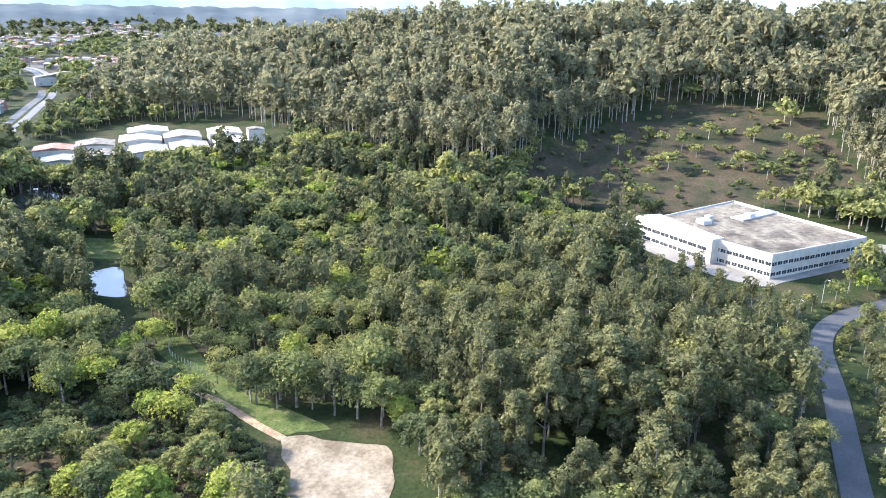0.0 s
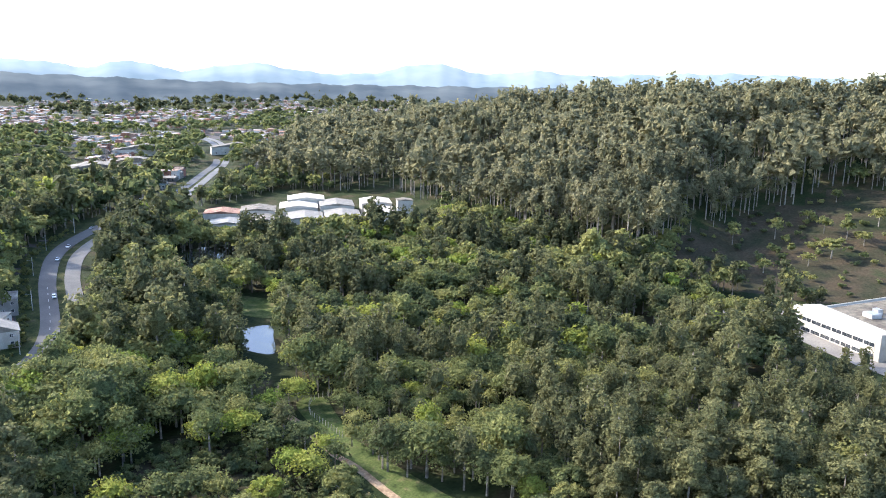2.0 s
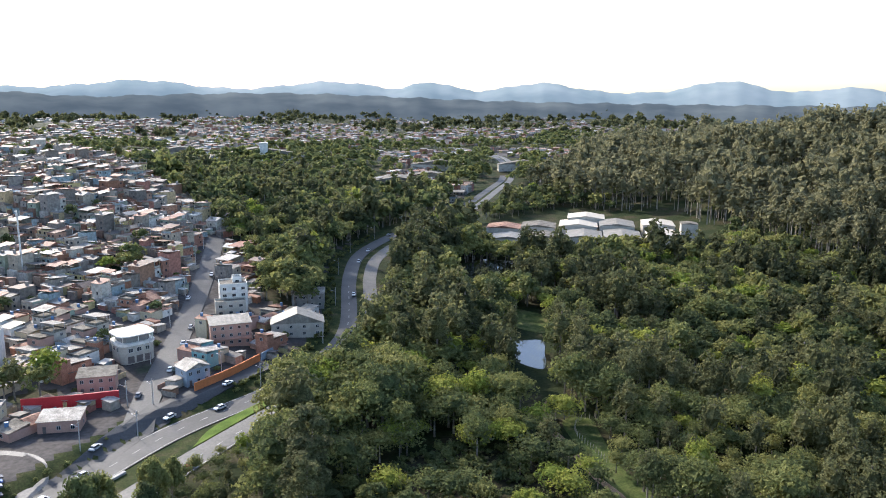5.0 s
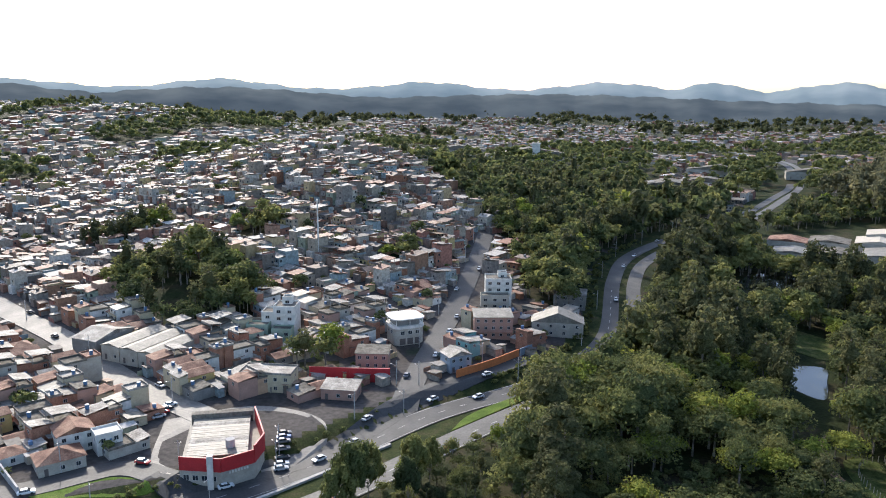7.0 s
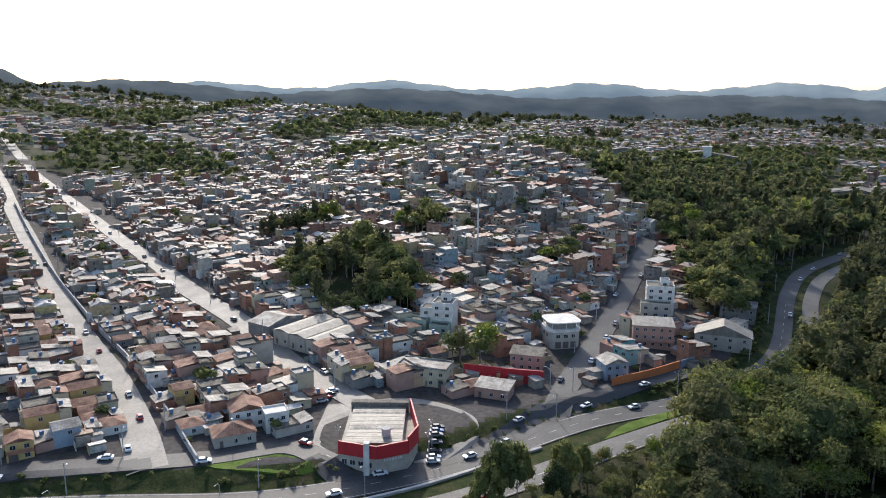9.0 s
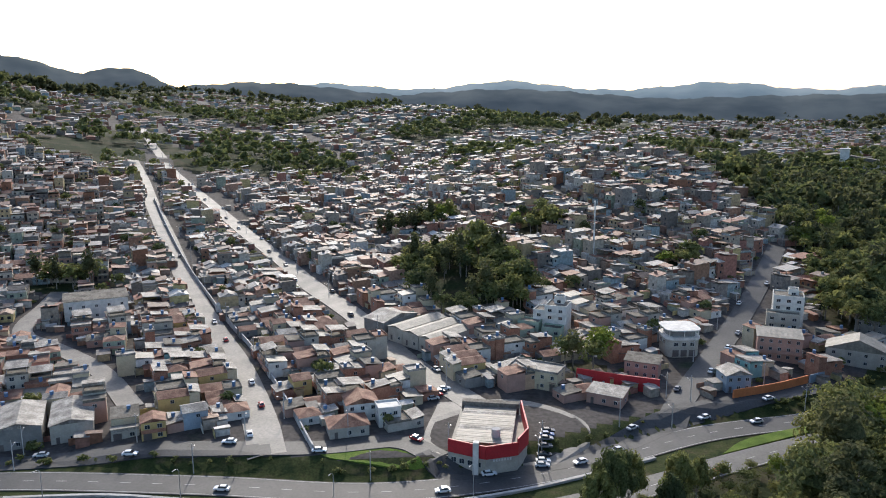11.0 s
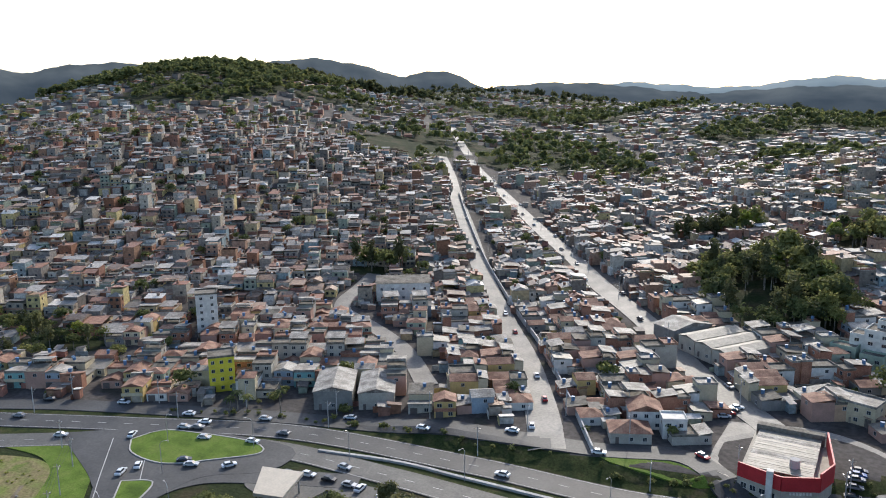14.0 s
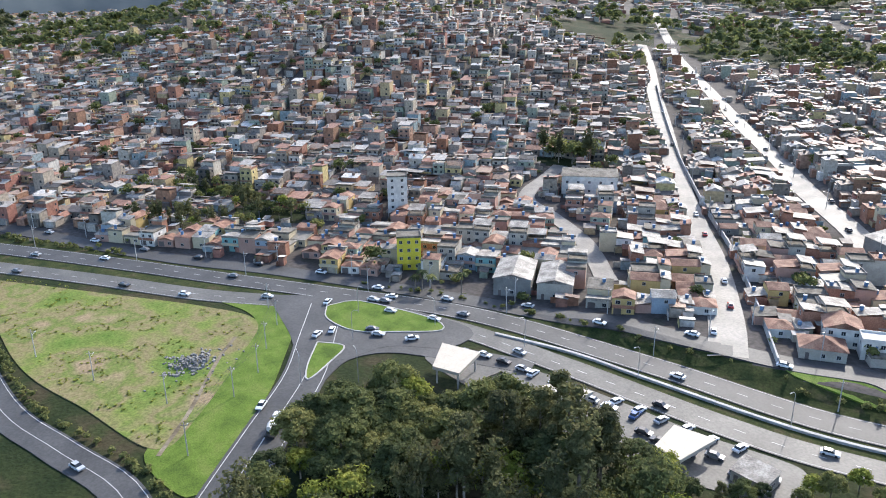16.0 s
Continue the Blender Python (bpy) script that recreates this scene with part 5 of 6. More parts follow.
STYLES = [("cream", M_cream, "gable", M_tile, 2, "terracotta gable roof"), ("raw brick", M_brick, "flat", M_slab, 2, "flat concrete roof"), ("off-white", M_offwhite, "shed", M_cement, 1, "grey fibre-cement roof"),
          ("ochre", M_ochre, "gable", M_tile, 2, "weathered tile roof"), ("white", M_white, "flat", M_slab, 2, "flat parapet roof"), ("salmon", M_salmon, "gable", M_tile, 1, "terracotta gable roof"),
          ("pale green", M_green, "hip", M_tile, 2, "hipped tile roof"), ("cream", M_cream, "shed", M_pale_sheet, 1, "weathered sheet roof"), ("raw brick", M_brick, "shed", M_cement, 2, "grey corrugated roof"),
          ("off-white", M_offwhite, "flat", M_slab, 3, "flat slab roof"), ("pale blue", M_blue, "gable", M_cement, 2, "grey gable roof"), ("grey rendered", M_grey, "gable", M_tile, 1, "tile gable roof"),
          ("white", M_white, "hip", M_tile, 1, "hipped terracotta roof"), ("peach", M_peach, "flat", M_slab, 2, "flat roof"), ("grey rendered", M_grey, "flat", M_cement, 1, "flat sheeted roof"),
          ("brown", M_brown, "gable", M_tile, 1, "dark tile roof"), ("turquoise", M_turquoise, "shed", M_cement, 2, "low corrugated roof"), ("white", M_white, "shed", M_pale_sheet, 2, "pale sheet roof")]
gh = np.random.RandomState(33)
house_masters = []
for k, (talk, wall, roof, cover, st, rt) in enumerate(STYLES):
    for j in range(2):
        number = ("one", "two", "three")[st - 1]
        house_masters.append(row_house(f"{number}-storey {talk} house with a {rt}", gh.uniform(6.4, 8.0), gh.uniform(11.0, 13.2), st, roof, wall, cover,
                                       (wall, M_cream, M_salmon, M_brick)[gh.randint(4)], (M_cement, M_tile, M_tile, M_slab)[gh.randint(4)], gh))
seen = set()
for i in NEAR_HOUSES:
    j = gh.randint(len(house_masters))
    place = pose(LOTS[i, 0], LOTS[i, 1], lz[i], 0, 0, math.degrees(LOTS[i, 2]) + 180 * (gh.uniform() < 0.3))
    if j in seen:
        copy_thing(house_masters[j], place)
    else:
        seen.add(j)
        house_masters[j].matrix_basis = place


for x, y, turn, j in ((-131, 207, 30, 4), (-121, 206, 30, 7), (-196, 262, 40, 12), (-190, 300, 40, 18), (-206, 300, 40, 2)):
    copy_thing(house_masters[j], pose(x, y, land1(x, y), 0, 0, turn))


def put(ob, x, y, turn, lift=0.0):
    ob.matrix_basis = pose(x, y, land1(x, y) + lift, 0, 0, turn)
    return ob


# buildings that stand out
def rounded(w, d, r, n=5):
    """The outline of a block with round corners."""
    return [(sx * (w / 2 - r) + r * math.cos(a), sy * (d / 2 - r) + r * math.sin(a)) for sx, sy, a0 in ((1, 1, 0), (-1, 1, 90), (-1, -1, 180), (1, -1, 270)) for a in np.radians(np.linspace(a0, a0 + 90, n))]


def corner_building():
    top = tagged(new("corner_building"), "white round-cornered building under a broad pale roof slab", "building")
    bm = bmesh.new()
    prism(bm, rounded(13, 12, 3), -3, 6.6)
    part("wall", bm, M_offwhite, top)
    bm = bmesh.new()
    prism(bm, rounded(13.8, 12.8, 3.2), 6.6, 7.6)
    part("terrace_parapet", bm, M_white, top)
    bm = bmesh.new()
    prism(bm, rounded(10.5, 9.5, 2), 7.6, 10.2)
    part("upper_storey", bm, M_grey, top, "recessed grey upper storey")
    bm = bmesh.new()
    prism(bm, rounded(14, 13, 3.2), 10.2, 10.6)
    part("roof", bm, M_white, top, "broad pale roof slab")
    for x, y in ((-5.6, -5.2), (5.6, -5.2), (-5.6, 5.2), (5.6, 5.2), (0, -5.9)):
        bm = bmesh.new()
        tube(bm, (x, y, 7.6), (x, y, 10.2), 0.16)
        part("post", bm, M_white, top)
    for x in (-3.2, 0, 3.2):
        add_window(top, x, -6, 4.2, 1.6, 1.4, "-y")
        bm = bmesh.new()
        box(bm, x - 1.2, -6.06, 0, x + 1.2, -5.9, 2.6)
        part("shop_front", bm, M_door, top)
    for y in (-2, 1.5):
        add_window(top, -6.5, y, 4.2, 1.5, 1.4, "-x")
        add_window(top, 6.5, y, 4.2, 1.5, 1.4, "+x")
    return top


def stepped_block(label, name, blocks, parapet=0.7):
    """A building of several boxes (x, y, width, depth, height, paint), each with parapet, windows and slabs of its own."""
    top = tagged(new(name), label, "building")
    for x, y, w, d, h, paint in blocks:
        bm = bmesh.new()
        box(bm, x - w / 2, y - d / 2, -4, x + w / 2, y + d / 2, h)
        wall = part("wall", bm, paint, top)
        bm = bmesh.new()
        for x0, y0, x1, y1 in ((-w / 2, -d / 2, w / 2, -d / 2 + 0.2), (-w / 2, d / 2 - 0.2, w / 2, d / 2), (-w / 2, -d / 2 + 0.2, -w / 2 + 0.2, d / 2 - 0.2), (w / 2 - 0.2, -d / 2 + 0.2, w / 2, d / 2 - 0.2)):
            box(bm, x + x0, y + y0, h, x + x1, y + y1, h + parapet)
        part("parapet", bm, paint, top)
        bm = bmesh.new()
        box(bm, x - w / 2 + 0.25, y - d / 2 + 0.25, h, x + w / 2 - 0.25, y + d / 2 - 0.25, h + 0.08)
        part("roof", bm, M_slab, top)
        for s in range(int(h / 3.0)):
            z = h - 2.2 - 3.0 * s
            for k in range(max(1, int(w / 4))):
                add_window(top, x + (k + 0.5) / max(1, int(w / 4)) * w - w / 2, y - d / 2, z, 1.5, 1.2, "-y")
            add_window(top, x - w / 2, y - d * 0.15, z, 1.3, 1.2, "-x")
            if s % 2 == 0 and w > 7:
                bm = bmesh.new()
                box(bm, x - w * 0.45, y - d / 2 - 1.1, z - 0.95, x + w * 0.1, y - d / 2 - 0.01, z - 0.8)
                box(bm, x - w * 0.45, y - d / 2 - 1.1, z - 0.8, x + w * 0.1, y - d / 2 - 1.0, z + 0.1)
                part("balcony", bm, paint, top)
    return top


put(corner_building(), 48, 301, 12)
put(stepped_block("white stepped apartment block above pale green terraces", "apartment_block",
                  ((2.5, 2, 9, 10, 12.5, M_white), (-4.5, 1.5, 5, 8, 10, M_white), (2.5, 5, 4, 4, 15, M_white), (-7.5, -5, 9, 6, 6.2, M_green), (2.5, -6, 8, 5.6, 4.8, M_green), (-11, 1, 7, 7, 5.4, M_offwhite), (-2, -11.5, 12, 5, 2.2, M_green))), -2, 314, -14)
put(stepped_block("plain white block with a lower terraced wing", "white_block", ((2, 2, 12, 11, 13.5, M_white), (0, -6.5, 13, 5.8, 7.2, M_offwhite), (4, 4, 4, 4, 15.5, M_white))), 96, 338, -12)
put(house("long white single-storey hall with a pale roof", 22, 11, 2, "gable", M_offwhite, M_pale_sheet, 4, rise=3.0, name="hall", category="building"), 116, 306, -20)
put(house("two-storey building with a red-trimmed terrace and pale roof", 16, 11, 3, "shed", M_salmon, M_pale_sheet, 5, rise=3.0, balcony=True, name="terrace_building", category="building"), 86, 304, -10)
put(house("bright yellow four-storey corner house with a garage", 9, 9, 4, "flat", M_yellow, M_slab, 3, rise=3.2, balcony=True, name="yellow_house"), -206, 190, 48)
put(house("slim white six-storey house with stacked balconies", 9, 9, 6, "flat", M_white, M_slab, 2, rise=3.1, name="tall_house"), -257, 231, 48)
put(house("white hall with parapet gables beside the street", 27, 14, 2, "shed", M_white, M_slab, 5, rise=4.4, name="hall", category="building"), -212, 320, 34)
for x, y in ((-57.3, 306.9), (-50.0, 302.0), (-42.7, 297.1)):
    put(house("pale workshop bay with a long skylit sheet roof", 8.5, 26, 1, "gable", M_offwhite, M_pale_sheet, 2, rise=5.4, name="workshop", category="building", pitch=0.12), x, y, -34)
put(house("grey workshop with a long sheet roof", 20, 12, 1, "gable", M_grey, M_cement, 4, rise=5.5, name="workshop", category="building", pitch=0.1), -70, 313, 56)
put(house("open-fronted shed with a double sheet roof", 13, 20, 1, "gable", M_grey, M_cement, 3, rise=6.5, name="shed", category="building", pitch=0.12), -163, 202, 32)
put(house("open-fronted shed with a grey sheet roof", 12, 20, 1, "gable", M_offwhite, M_cement, 3, rise=6.0, name="shed", category="building", pitch=0.12), -150, 209, 32)
put(house("cream shop with a flat roof and orange panels", 18, 9, 2, "flat", M_cream, M_cement, 5, rise=3.2, name="shop", category="building"), -6, 262, -18)
put(house("low shop with a red fascia", 12, 8, 1, "shed", M_salmon, M_cement, 3, rise=3.6, name="shop", category="building"), 18, 250, -20)
put(house("pink house above a red retaining wall", 12, 8, 2, "shed", M_salmon, M_slab, 4, rise=3.0), 32, 276, -15)
put(house("pale house with an awning on the corner", 9, 8, 2, "gable", M_blue, M_cement, 3, rise=3.0), 62, 268, 15)
put(house("low white house with a hipped terracotta roof", 12, 9, 1, "hip", M_offwhite, M_tile, 3, rise=3.4), -62, 214, 25)
put(house("white house with a terracotta gable roof", 10, 9, 2, "gable", M_white, M_tile, 3, rise=2.9), -61, 226, 25)
put(house("small white flat-roofed house", 7, 6, 2, "flat", M_white, M_white, 2, rise=2.9), -51, 222, 25)
put(house("grey hillside house with stepped roofs", 15, 10, 2, "shed", M_grey, M_cement, 4, rise=3.2), 134, 338, -25)


def wall_run(name, pts, h, t, mat, label, category="wall"):
    """A wall along a line, each stretch standing on the land."""
    top = tagged(new(name), label, category)
    p = spline(pts, 5.0)
    for a, b in zip(p[:-1], p[1:]):
        n = np.array((-(b - a)[1], (b - a)[0])) / np.linalg.norm(b - a) * t / 2
        za, zb = land1(*a), land1(*b)
        bm = bmesh.new()
        lo = [bm.verts.new((q[0], q[1], z - 1.0)) for q, z in ((a - n, za), (b - n, zb), (b + n, zb), (a + n, za))]
        hi = [bm.verts.new((q[0], q[1], z + h)) for q, z in ((a - n, za), (b - n, zb), (b + n, zb), (a + n, za))]
        for k in range(4):
            bm.faces.new((lo[k], lo[(k + 1) % 4], hi[(k + 1) % 4], hi[k]))
        bm.faces.new(hi)
        part("wall_panel", bm, mat, top)
    return top


wall_run("canal_wall", [(-68, 199), (-88, 232), (-126, 290), (-168, 348), (-208, 404), (-266, 490), (-320, 572)], 2.3, 0.5, M_kerb, "long weathered concrete wall beside the street")
wall_run("retaining_wall", [(8, 266), (22, 262), (36, 259)], 5.2, 0.6, M_red, "tall red-painted retaining wall")
wall_run("advert_wall", [(60, 258), (75, 267), (90, 279)], 3.2, 0.4, M_orange, "painted orange street wall")
wall_run("advert_wall", [(91, 280), (104, 291)], 3.0, 0.4, M_blue, "painted blue street wall")

# ---------------------------------------------------------------- the red store
store = tagged(new("store"), "single-storey store with a red parapet and sheet roof", "store")
S = [(-29, 202), (-18, 198.5), (-9.5, 202.5), (-7, 210), (-10, 230), (-29, 231)]
z0 = 1.0
bm = bmesh.new()
prism(bm, S, -2, z0 + 4.6)
part("wall", bm, M_offwhite, store)
bm = bmesh.new()
for a, b in zip(S[:5], S[1:5]):
    a, b = np.array(a), np.array(b)
    n = np.array(((b - a)[1], -(b - a)[0])) / np.linalg.norm(b - a)
    lift = 9.0 if a[0] > -10 else 7.9
    prism(bm, [tuple(a + n * 0.35), tuple(b + n * 0.35), tuple(b - n * 0.1), tuple(a - n * 0.1)], z0 + 4.0, z0 + lift)
part("parapet", bm, M_red, store, "red parapet band")
for k in range(9):                            # sheets and clear strips in turn
    y = 203.2 + 2.85 * k
    bm = bmesh.new()
    for j in range(3):
        box(bm, -27.6, y + 0.93 * j, z0 + 6.5, -11.2, y + 0.93 * j + 0.9, z0 + 6.7 + 0.05 * (j % 2))
    part("roof_strip", bm, (M_pale_sheet, M_pale_sheet, M_canopy, M_cement)[k % 4], store)
bm = bmesh.new()
box(bm, -28.5, 229, z0 + 4.6, -10.5, 231.5, z0 + 8)
part("rear_parapet", bm, M_slab, store)
bm = bmesh.new()
box(bm, -21.6, 198.0, z0 - 1, -20.0, 199.8, z0 + 8.8)
part("sign_pillar", bm, M_white, store, "white sign pillar")
for k in range(4):
    a = np.array(S[0]) + (np.array(S[1]) - np.array(S[0])) * (0.15 + 0.22 * k)
    w = add_window(store, a[0], a[1] - 0.05, z0 + 1.2, 1.5, 1.4, "-y")
    w.matrix_basis = pose(a[0], a[1] - 0.05, z0 + 1.2, 0, 0, -16.9)
bm = bmesh.new()
tube(bm, (-16, 208, z0 + 6.5), (-16, 208, z0 + 9.0), 1.3, 1.3, 12)
part("water_tank", bm, M_kerb, store, "grey roof tank")
bm = bmesh.new()
for k in range(7):
    x = -16.0 + k * 0.75
    y = 198.5 + (x + 18) * 0.47 - 0.55
    box(bm, x, y - 0.05, z0 + 3.2, x + 0.5, y + 0.03, z0 + 3.9)
part("sign", bm, M_white, store, "pale shop sign under the parapet")

# ---------------------------------------------------------------- the white factory
factory = tagged(new("factory"), "large white two-storey factory with ribbon windows and stained flat roof", "factory")
FZ = 0.8
MAINB = [(318, 13.5), (364, -20), (403, 39), (352, 66), (329, 37)]
bm = bmesh.new()
prism(bm, MAINB, -2, FZ + 10.2)
part("wall", bm, M_factory_wall, factory)
bm = bmesh.new()
prism(bm, [(326, 39.5), (332, 35.5), (357, 66), (349, 75)], -2, FZ + 11.2)
part("wing", bm, M_factory_wall, factory, "taller white side wing")
bm = bmesh.new()
prism(bm, [(324.5, 37.5), (330, 33.8), (332, 36.5), (326.5, 40)], -2, FZ + 11.6)
part("entrance_block", bm, M_factory_wall, factory)
bm = bmesh.new()
prism(bm, [(320.5, 14), (363.5, -17), (400, 38.5), (353, 64), (331, 37)], FZ + 10.2, FZ + 10.3)
part("roof", bm, M_factory_roof, factory, "stained grey flat roof")
bm = bmesh.new()
for a, b in ((MAINB[0], MAINB[1]), (MAINB[1], MAINB[2]), (MAINB[2], MAINB[3]), (MAINB[4], MAINB[0])):
    a, b = np.array(a), np.array(b)
    n = np.array(((b - a)[1], -(b - a)[0])) / np.linalg.norm(b - a)
    prism(bm, [tuple(a + n * 0.1), tuple(b + n * 0.1), tuple(b - n * 0.4), tuple(a - n * 0.4)], FZ + 8.9, FZ + 11)
part("parapet", bm, M_factory_wall, factory)
bm = bmesh.new()
prism(bm, [(366, 30), (390, 17), (393, 22), (369, 36)], FZ + 10.3, FZ + 11.0)
prism(bm, [(350, 45), (354, 42), (357, 46), (353, 49)], FZ + 10.3, FZ + 12.2)
prism(bm, [(372, 28), (375, 26), (377, 29), (374, 31)], FZ + 10.3, FZ + 12.4)
prism(bm, [(358, 44), (360, 42.5), (362, 45), (360, 46.5)], FZ + 10.3, FZ + 12.6)
part("roof_plant", bm, M_metal, factory, "roof plant and raised roof sections")
for a, b, n_win in ((MAINB[0], MAINB[1], 18), (MAINB[4], MAINB[0], 9), ((349, 75), (326, 39.5), 8)):
    a, b = np.array(a), np.array(b)
    d = (b - a) / np.linalg.norm(b - a)
    ang = math.degrees(math.atan2(d[1], d[0]))
    for row, zz in ((0, FZ + 1.6), (1, FZ + 5.9)):
        for k in range(n_win):
            p = a + (b - a) * (k + 0.5) / n_win
            wd = np.linalg.norm(b - a) / n_win - 0.5
            w = add_window(factory, p[0], p[1], zz, wd, 1.5, "-y")
            w.matrix_basis = pose(p[0] + 0.03 * d[1], p[1] - 0.03 * d[0], zz, 0, 0, ang)
sheet("factory_yard", [(318, 8), (372, -32), (382, -26), (366, -22), (316, 14), (322, 40), (345, 74), (336, 72), (314, 40), (308, 16)], M_concrete_road, 0.2, "concrete yard round the factory", "yard")
sheet("car_park", [(300, 80), (308, 104), (345, 112), (366, 84), (346, 78), (320, 72)], M_concrete_road, 0.25, "car park behind the pines", "car park")

# ---------------------------------------------------------------- warehouses by the highway
gw = np.random.RandomState(3)
for x, y, w, d, h, t, cover in ((356, 392, 20, 26, 6, -42, M_pale_sheet), (376, 376, 20, 26, 6, -42, M_pale_sheet), (336, 408, 20, 20, 5, -42, M_slab), (314, 420, 20, 18, 4.5, -42, M_pale_sheet), (396, 358, 18, 26, 6.5, -42, M_canopy),
                                (374, 418, 22, 24, 7, -42, M_canopy), (394, 400, 20, 24, 7, -42, M_pale_sheet), (414, 380, 18, 22, 7, -42, M_canopy), (352, 436, 20, 20, 6, -42, M_slab), (330, 448, 20, 18, 5.5, -42, M_tile), (414, 352, 9, 9, 11, -42, M_slab), (392, 430, 22, 20, 8, -42, M_canopy)):
    put(house("low white warehouse with a pale gable roof", w * 1.2, d * 1.1, 1, "gable", M_offwhite, cover, 3, rise=h, name="warehouse", category="warehouse", group="warehouses by the woods", pitch=0.07), x, y, t)
for x, y, w, d, t in ((425, 712, 60, 18, -32), (372, 690, 80, 30, -28), (480, 780, 70, 20, -35), (330, 1000, 120, 25, -10), (250, 1080, 90, 22, -10), (556, 720, 60, 14, -30)):
    put(house("long low industrial shed seen far off", w, d, 1, "gable", M_offwhite, M_slab, 6, rise=7, name="warehouse", category="warehouse", group="far sheds", deep=8, pitch=0.08), x, y, t)

# water tower and mast
tower = tagged(new("water_tower"), "white concrete water tower with a short side shaft", "water tower")
bm = bmesh.new()
box(bm, -5, -4, -4, 5, 4, 24)
box(bm, -5.6, -4.6, 24, 5.6, 4.6, 25)
part("shaft", bm, M_white, tower)
bm = bmesh.new()
box(bm, 5.1, -3, -4, 9, 3, 8)
part("side_shaft", bm, M_offwhite, tower)
put(tower, 324, 956, -18)
mast = tagged(new("radio_mast"), "slim white radio mast with antenna panels", "mast")
bm = bmesh.new()
tube(bm, (0, 0, -1), (0, 0, 31), 0.55, 0.3, 10)
part("pole", bm, M_white, mast)
bm = bmesh.new()
for k in range(3):
    a = 2.094 * k
    box(bm, math.cos(a) - 0.2, math.sin(a) - 0.2, 28.5, math.cos(a) + 0.2, math.sin(a) + 0.2, 31)
tube(bm, (-1.2, 0, 30), (1.2, 0, 30), 0.08)
tube(bm, (0, -1.2, 29), (0, 1.2, 29), 0.08)
part("antennas", bm, M_metal, mast, "antenna panels on brackets")
put(mast, 18.4, 403, 0)

# ---------------------------------------------------------------- roadside buildings in front of the woods
def canopy(poly, z, h, label):
    top = tagged(new("station_canopy"), label, "canopy")
    bm = bmesh.new()
    prism(bm, poly, z + h - 0.9, z + h)
    part("roof", bm, M_canopy, top)
    cxy = np.mean(poly, axis=0)
    for p in poly:
        q = np.array(p) * 0.8 + cxy * 0.2
        bm = bmesh.new()
        tube(bm, (q[0], q[1], z - 0.5), (q[0], q[1], z + h - 0.9), 0.25)
        part("column", bm, M_kerb, top)
    return top


canopy([(-134, 131), (-126, 133), (-130, 146), (-142, 143)], 0.2, 5.5, "broad cream forecourt canopy on columns")
canopy([(-107, 141), (-96, 142), (-95, 150), (-105, 147)], 0.2, 5.0, "white forecourt canopy on columns")
canopy([(-72, 140), (-65, 139), (-63, 152), (-73, 151)], 0.2, 4.2, "pale flat roof over a forecourt")
put(house("low roadside shop with a sheet roof", 8, 6, 1, "shed", M_offwhite, M_cement, 3, name="shop", category="shop"), -52, 148, -6)
put(house("low roadside shop with a sheet roof", 7, 6, 1, "flat", M_grey, M_slab, 2, name="shop", category="shop"), -118, 141, -10)

# ---------------------------------------------------------------- cars
def car_master(paint, label, kind="car"):
    top = tagged(new("car"), label, "car", "cars on the roads")
    L, W = (4.2, 1.75)
    bm = bmesh.new()
    prof = [(-2.1, 0.35), (2.1, 0.35), (2.15, 0.75), (1.35, 0.92), (-1.75, 0.98), (-2.12, 0.85)]
    lo, hi = [[bm.verts.new((x, s * W / 2 * (1.0 if z < 0.8 else 0.95), z)) for x, z in prof] for s in (-1, 1)]
    bm.faces.new(lo)
    bm.faces.new(hi[::-1])
    for k in range(len(prof)):
        bm.faces.new((lo[k], hi[k], hi[(k + 1) % len(prof)], lo[(k + 1) % len(prof)]))
    box(bm, -1.2, -0.6, 1.4, 0.35, 0.6, 1.47)
    bmesh.ops.recalc_face_normals(bm, faces=bm.faces)
    part("body", bm, paint, top)
    bm = bmesh.new()
    b0 = [(-1.7, -0.8), (1.1, -0.8), (1.1, 0.8), (-1.7, 0.8)]
    t0 = [(-1.25, -0.62), (0.4, -0.62), (0.4, 0.62), (-1.25, 0.62)]
    a, b = [bm.verts.new((x, y, 0.9)) for x, y in b0], [bm.verts.new((x, y, 1.42)) for x, y in t0]
    for k in range(4):
        bm.faces.new((a[k], a[(k + 1) % 4], b[(k + 1) % 4], b[k]))
    bm.faces.new(b)
    part("cabin_glass", bm, M_pane, top)
    for x in (-1.3, 1.3):
        for y in (-0.8, 0.8):
            bm = bmesh.new()
            tube(bm, (x, y - 0.1, 0.32), (x, y + 0.1, 0.32), 0.32, n=10)
            part("wheel", bm, M_dark, top)
    return top


car_set = [car_master(p, f"{n} hatchback car on the roadway") for p, n in zip(CAR_PAINTS, ("white", "silver", "black", "red", "dark grey", "blue"))]
gc = np.random.RandomState(12)
parked = []


def along(line, at, offset, flip=False, lift=0.3):
    seg = np.r_[0, np.cumsum(np.linalg.norm(np.diff(line, axis=0), axis=1))]
    s = at * seg[-1]
    x, y = np.interp(s, seg, line[:, 0]), np.interp(s, seg, line[:, 1])
    x2, y2 = np.interp(s + 2, seg, line[:, 0]), np.interp(s + 2, seg, line[:, 1])
    a = math.atan2(y2 - y, x2 - x)
    x, y = x - math.sin(a) * offset, y + math.cos(a) * offset
    parked.append((x, y, math.degrees(a) + (180 if flip else 0), lift))


